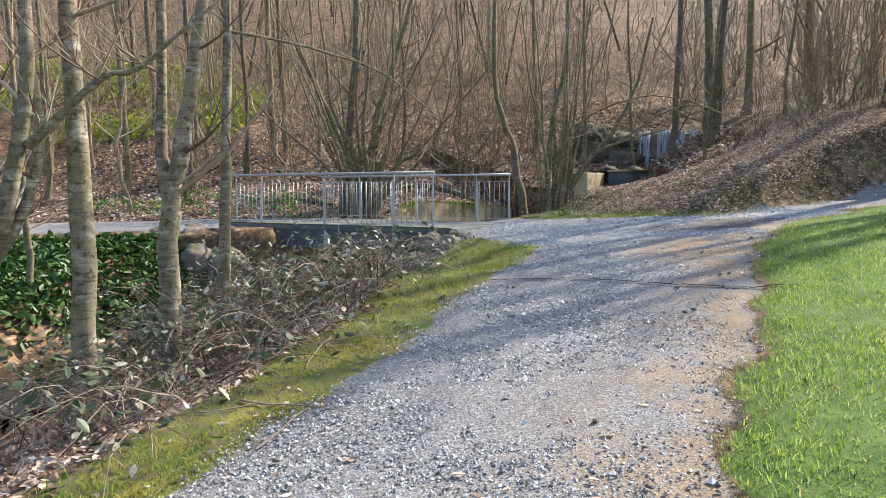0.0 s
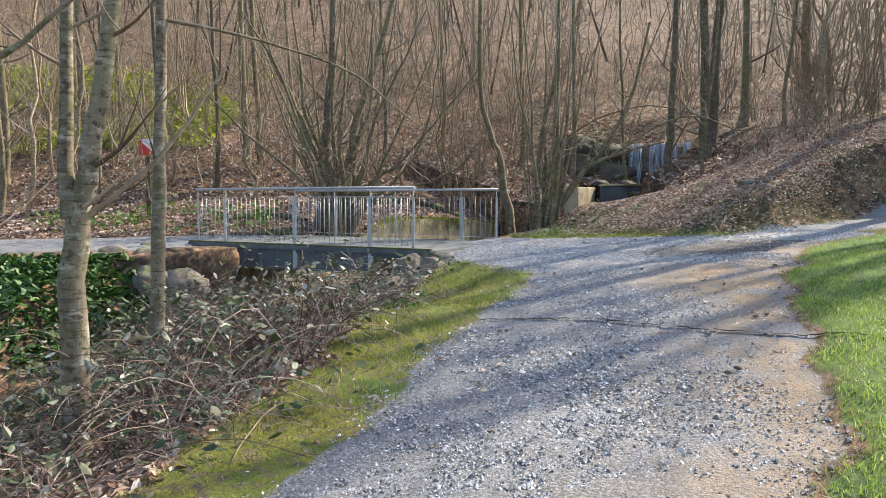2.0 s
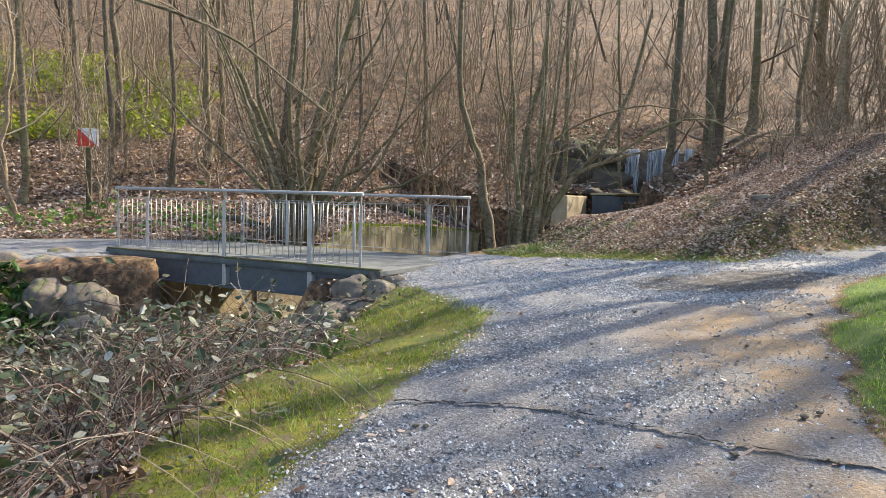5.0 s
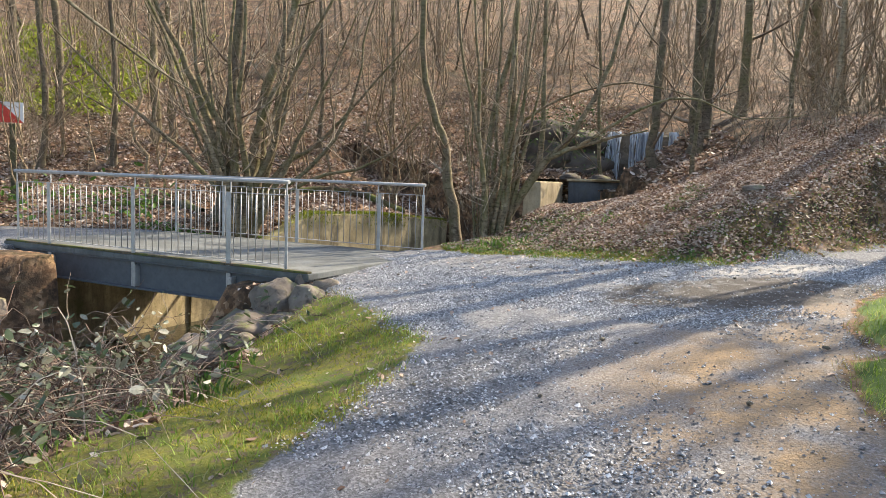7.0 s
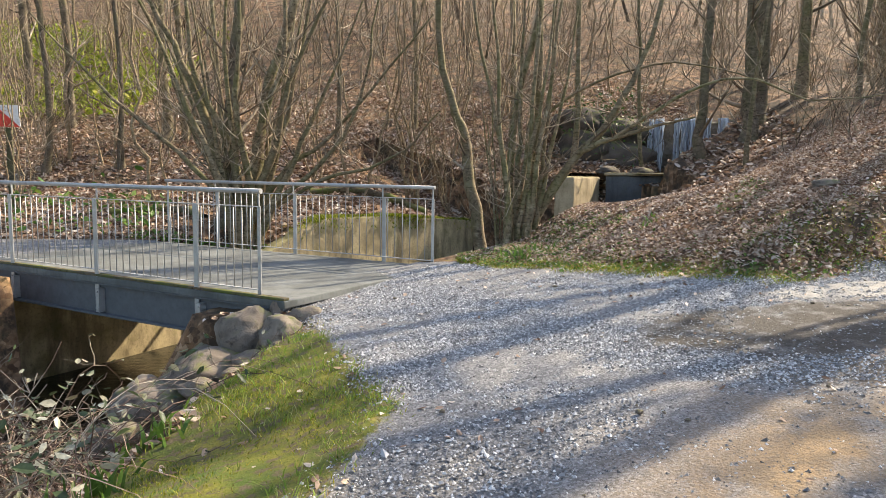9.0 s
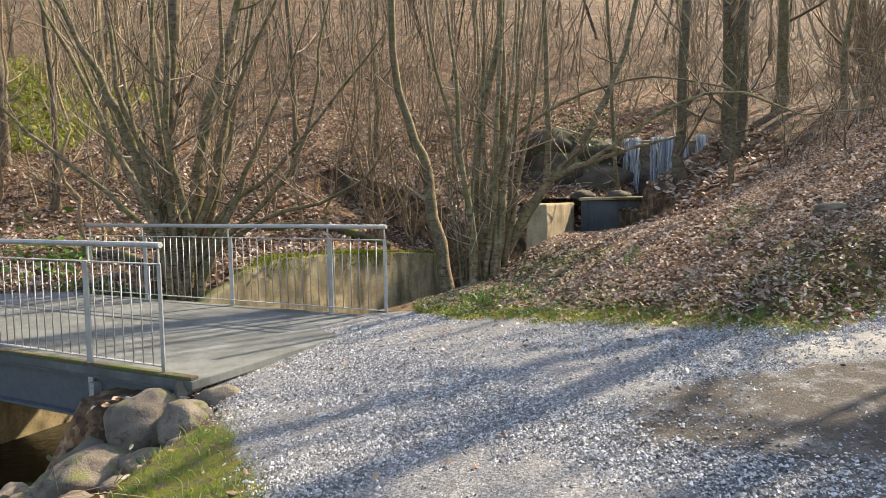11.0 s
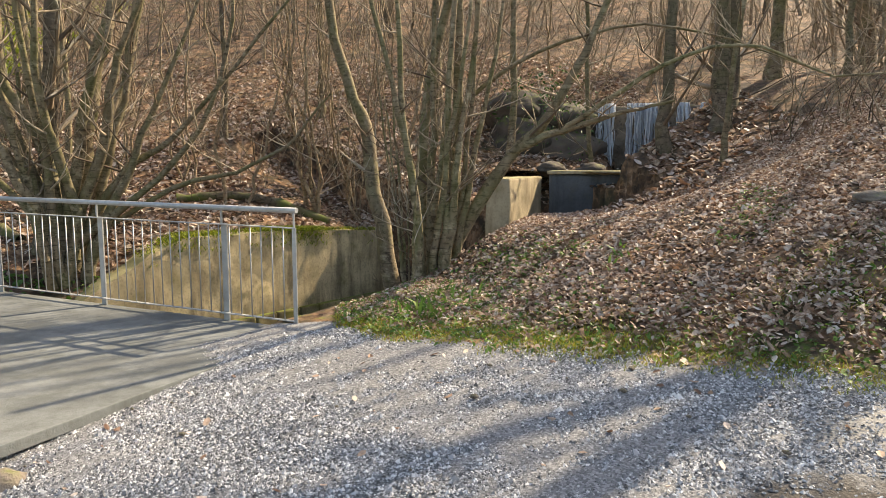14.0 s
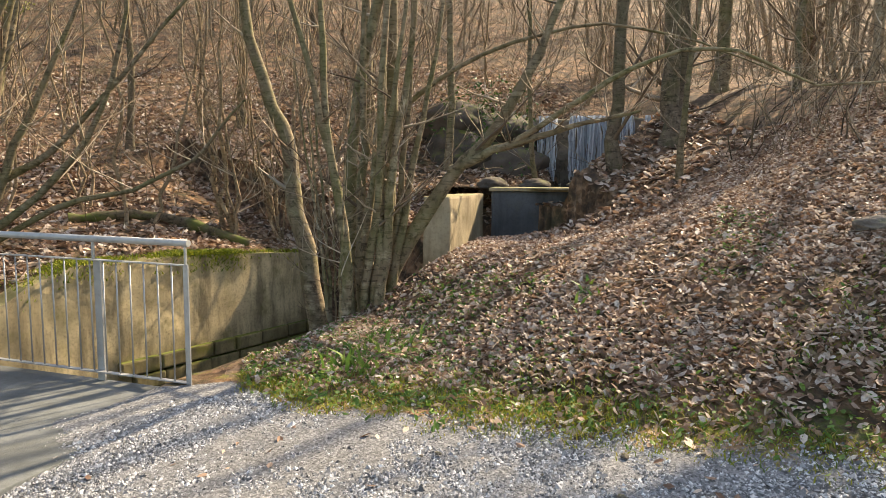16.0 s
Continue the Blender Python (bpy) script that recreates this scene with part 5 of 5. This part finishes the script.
# ---- sign and log ----
def build_sign():
    z = Z(-7.8, 21.6)
    s = tagged(new("marker_sign"), "square red and white course marker on a dark wooden post", "sign")
    s.matrix_world = pose(-7.8, 21.6, z, 0, 0, 18)
    part("post", boxed(-0.06, 0.06, -0.04, 0.06, -0.3, 2.89 - z, 0.01), M["wood"], s)
    board = part("board", boxed(-0.235, 0.235, -0.075, -0.05, 2.91 - z, 3.37 - z, 0.004), M["white"], s, "white square board")
    tri = bmesh.new()
    a, b, y = 2.912 - z, 3.368 - z, -0.079
    pts = [(-0.233, a), (0.233, a), (-0.233, b)]
    fr = [tri.verts.new((p, y, q)) for p, q in pts]
    bk = [tri.verts.new((p, y + 0.003, q)) for p, q in pts]
    tri.faces.new(fr)
    tri.faces.new(bk[::-1])
    for i in range(3):
        tri.faces.new((fr[(i + 1) % 3], fr[i], bk[i], bk[(i + 1) % 3]))
    part("red_half", tri, M["red"], board, "red lower triangle")


build_sign()


def build_log(points, r, label):
    pts = spline([(x, y, Z(x, y) + 0.4 * r) for x, y in points], 14)
    rng = np.random.default_rng(3)
    v, f = tubes([(pts[None], (r * (1 + 0.12 * rng.normal(size=14)))[None])], 10)
    ob = new("fallen_log", mesh_of("fallen_log", v, f, M["log"], True))
    tagged(ob, label, "log")


build_log([(-1.5, 22.4), (-0.3, 22.75), (1.15, 22.9)], 0.095, "mossy fallen log on the leaf litter")
build_log([(-5.2, 20.6), (-4.0, 20.9), (-3.2, 20.4)], 0.09, "mossy fallen branch below the slope")


def build_crack():
    """Dark ribbon across the path: shaded recess where an old layer has broken away."""
    rng = np.random.default_rng(6)
    c = spline([(0.55, 7.62, 0), (1.05, 7.5, 0), (1.5, 7.35, 0), (1.95, 7.0, 0), (2.42, 6.66, 0), (2.9, 6.35, 0), (3.15, 6.1, 0)], 90)
    c[:, :2] += rng.normal(0, 0.012, (90, 2))
    w = 0.006 + 0.013 * np.abs(rng.normal(size=90))
    w *= np.sin(np.linspace(0.15, 2.95, 90)) ** 0.5
    a, b = c.copy(), c.copy()
    a[:, 1] -= w
    b[:, 1] += w
    for r in (a, b):
        r[:, 2] = land(r[:, 0], r[:, 1])[0] + 0.017
    a[:, 2] += 0.012
    v = np.concatenate([a, b])
    i = np.arange(89)[:, None]
    f = np.concatenate([i, i + 1, i + 91, i + 90], 1)
    tagged(new("path_crack", mesh_of("path_crack", v, f, M["dark"])), "broken edge in the path surface, its shaded recess a dark ribbon", "crack", kind="structure")


build_crack()


rng = np.random.default_rng(71)
for cx, cy, cz, r, n in ((6.2, 25.5, 2.7, 0.85, 300), (5.4, 25.7, 3.2, 0.85, 420), (6.3, 25.9, 3.5, 0.7, 260)):
    d = rng.normal(size=(n, 3))
    d /= np.linalg.norm(d, axis=1, keepdims=True)
    d *= r * rng.uniform(0.75, 1.1, (n, 1))
    leaves("ivy", cx + d[:, 0], cy + d[:, 1], cz + d[:, 2] * 1.3, 0.065, M["shaded_leaf"], rng, "dark ivy hanging on the rocks by the waterfall", "plants", 0.8)


def build_brush():
    """Thin shoots and dead twigs that stand all over the wooded slopes."""
    rng = np.random.default_rng(15)
    x, y, z = scatter(3600, -20, 20, 19.4, 40, lambda g, x, y: 0.75 * (g[0] > 0.75) * (1 - 0.9 * ((x > 3.2) & (x < 10.5) & (y < 25.5))) * (1 - 0.7 * (y < 23.5)), rng)
    a, b, c = scatter(900, 7.5, 20, 16.5, 20, lambda g, x, y: 0.6 * bare(g, x, y), rng)
    x, y, z = np.concatenate([x, a]), np.concatenate([y, b]), np.concatenate([z, c])
    n, k = len(x), 6
    t = np.linspace(0, 1, k)
    h = rng.uniform(0.3, 1.9, n)
    lean = rng.normal(0, 0.55, (n, 2))
    P = np.stack([x[:, None] + lean[:, :1] * h[:, None] * t ** 1.5, y[:, None] + lean[:, 1:] * h[:, None] * t ** 1.5, z[:, None] - 0.05 + h[:, None] * t], -1)
    P[:, 1:] += np.cumsum(rng.normal(0, 0.035, (n, k - 1, 3)), axis=1)
    R = rng.uniform(0.004, 0.011, n)[:, None] * (1 - 0.75 * t)
    idx = rng.integers(0, n, n * 3)
    j = rng.integers(1, k, len(idx))
    p = P[idx, j]
    d = rng.normal(size=(len(idx), 3))
    d[:, 2] = np.abs(d[:, 2])
    d *= (rng.uniform(0.2, 0.8, len(idx)) / np.linalg.norm(d, axis=1))[:, None]
    u = np.linspace(0, 1, 3)
    Q = p[:, None] + d[:, None] * u[None, :, None] + rng.normal(0, 0.02, (len(idx), 3, 3)) * (u[None, :, None] > 0)
    QR = np.broadcast_to(np.array([0.005, 0.0035, 0.002]), (len(idx), 3))
    v, f = tubes([(P, R), (Q, QR)], 3)
    tagged(new("brushwood", mesh_of("brushwood", v, f, M["woods"])), "thin bare shoots and twigs among the leaves", "brushwood", kind="stuff")


build_brush()


def build_wall_moss():
    """Cushions of moss along the top of the creek wall."""
    rng = np.random.default_rng(16)
    n = 16000
    sx = rng.uniform(2.2, 7.2, n)
    keep = rng.random(n) < np.clip(0.25 + 0.9 * np.sin(sx * 2.1 + 0.6) * np.sin(sx * 0.9), 0.08, 1)
    sx = sx[keep]
    n = len(sx)
    q = rng.uniform(-0.5, 0.06, n)
    over = q > 0.0
    top = np.interp(sx, WALL_TOP[:, 0], WALL_TOP[:, 1]) + 0.02
    z = np.where(over, top - rng.random(n) ** 2 * 0.28, top)
    y = np.where(over, 0.03, q)
    x = WALL0[0] + WALLV[0] * sx + WALLN[0] * y
    yy = WALL0[1] + WALLV[1] * sx + WALLN[1] * y
    blades("moss", x, yy, z, 0.055, 0.009, M["mossy"], rng, "bright yellow-green moss cushions on the wall top", "moss", 0.9)


M["mossy"] = leaf_material("wall_moss", [(0.0, (0.08, 0.12, 0.012)), (0.5, (0.20, 0.24, 0.02)), (1.0, (0.36, 0.36, 0.04))], 0.85, 0.25)
build_wall_moss()


def build_stick(a, b, r, seed):
    rng = np.random.default_rng(seed)
    n = 8
    t = np.linspace(0, 1, n)
    x, y = a[0] + (b[0] - a[0]) * t, a[1] + (b[1] - a[1]) * t
    x, y = x + np.cumsum(rng.normal(0, 0.02, n)), y + np.cumsum(rng.normal(0, 0.02, n))
    p = np.stack([x, y, land(x, y)[0] + r + 0.01], -1)
    v, f = tubes([(p[None], np.linspace(r, r * 0.35, n)[None])], 6)
    tagged(new("fallen_stick", mesh_of("fallen_stick", v, f, M["twig"], True)), "dry fallen stick lying on the leaf litter", "stick", "fallen sticks")


rng = np.random.default_rng(18)
for i in range(34):
    x, y = rng.uniform(2.8, 8.5), rng.uniform(15.2, 18.5)
    d = rng.uniform(0, 6.28)
    L = rng.uniform(0.3, 1.2)
    build_stick((x, y), (x + L * math.cos(d), y + L * math.sin(d)), rng.uniform(0.004, 0.012), 700 + i)
for i in range(22):
    x, y = rng.uniform(-2.4, -0.9), rng.uniform(3.5, 9.0)
    d = rng.uniform(0, 6.28)
    L = rng.uniform(0.3, 0.9)
    build_stick((x, y), (x + L * math.cos(d), y + L * math.sin(d)), rng.uniform(0.004, 0.009), 750 + i)


def build_pebbles():
    """Single larger stones lying on the path."""
    rng = np.random.default_rng(23)
    me = []
    for k in range(5):
        bm = bmesh.new()
        bmesh.ops.create_icosphere(bm, subdivisions=2, radius=1.0)
        for v in bm.verts:
            v.co *= 1 + 0.35 * noise.noise(v.co * 1.3 + Vector((k * 5.0, 0, 0)))
            v.co.z *= 0.55
        m = bpy.data.meshes.new("pebble")
        bm.to_mesh(m)
        bm.free()
        m.materials.append(M["rock"])
        me.append(m)
    x, y, z = scatter(420, -1.5, 6.5, 1.5, 14.5, lambda g, x, y: 0.4 * g[1], rng)
    for i in range(len(x)):
        ob = new("pebble", me[i % 5])
        r = 0.009 + 0.018 * rng.random() ** 2
        ob.matrix_world = pose(x[i], y[i], z[i] + 0.012 + 0.3 * r, 0, 0, rng.uniform(0, 360)) @ Matrix.Diagonal((r, r * rng.uniform(0.6, 1), r, 1))
        tagged(ob, "single brown-grey stone lying loose on the gravel path", "stone", "loose stones")


build_pebbles()


def build_stalk(x, y, h, lean, seed):
    """A dry flower stalk with a branched head."""
    rng = np.random.default_rng(seed)
    z = Z(x, y)
    t = np.linspace(0, 1, 8)
    p = np.stack([lean[0] * t ** 1.5, lean[1] * t ** 1.5, h * t], -1)
    head = [limb(p[rng.integers(4, 8)], (rng.normal(), rng.normal(), 0.8), rng.uniform(0.08, 0.22), 5, rng, 0.3) for _ in range(14)]
    s = tagged(new("dry_stalk"), "dry brown flower stalk standing in the brambles", "plant", "dry stalks")
    s.location = (x, y, z)
    v, f = tubes([(p[None], np.linspace(0.006, 0.003, 8)[None])], 6)
    part("stem", mesh_of("stem", v, f, M["cane"], True), None, s)
    v, f = tubes([(np.array(head), np.broadcast_to(np.linspace(0.0025, 0.004, 5), (14, 5)))], 4)
    part("seed_head", mesh_of("seed_head", v, f, M["cane"], True), None, s)["kind"] = "stuff"


for i, (x, y, h, lean) in enumerate([(-1.35, 10.6, 0.95, (0.45, 0.1)), (-1.6, 10.4, 0.8, (0.15, 0.1)), (-1.2, 9.9, 0.7, (-0.2, 0.15)), (-2.0, 10.2, 1.0, (0.3, -0.1))]):
    build_stalk(x, y, h, lean, 900 + i)
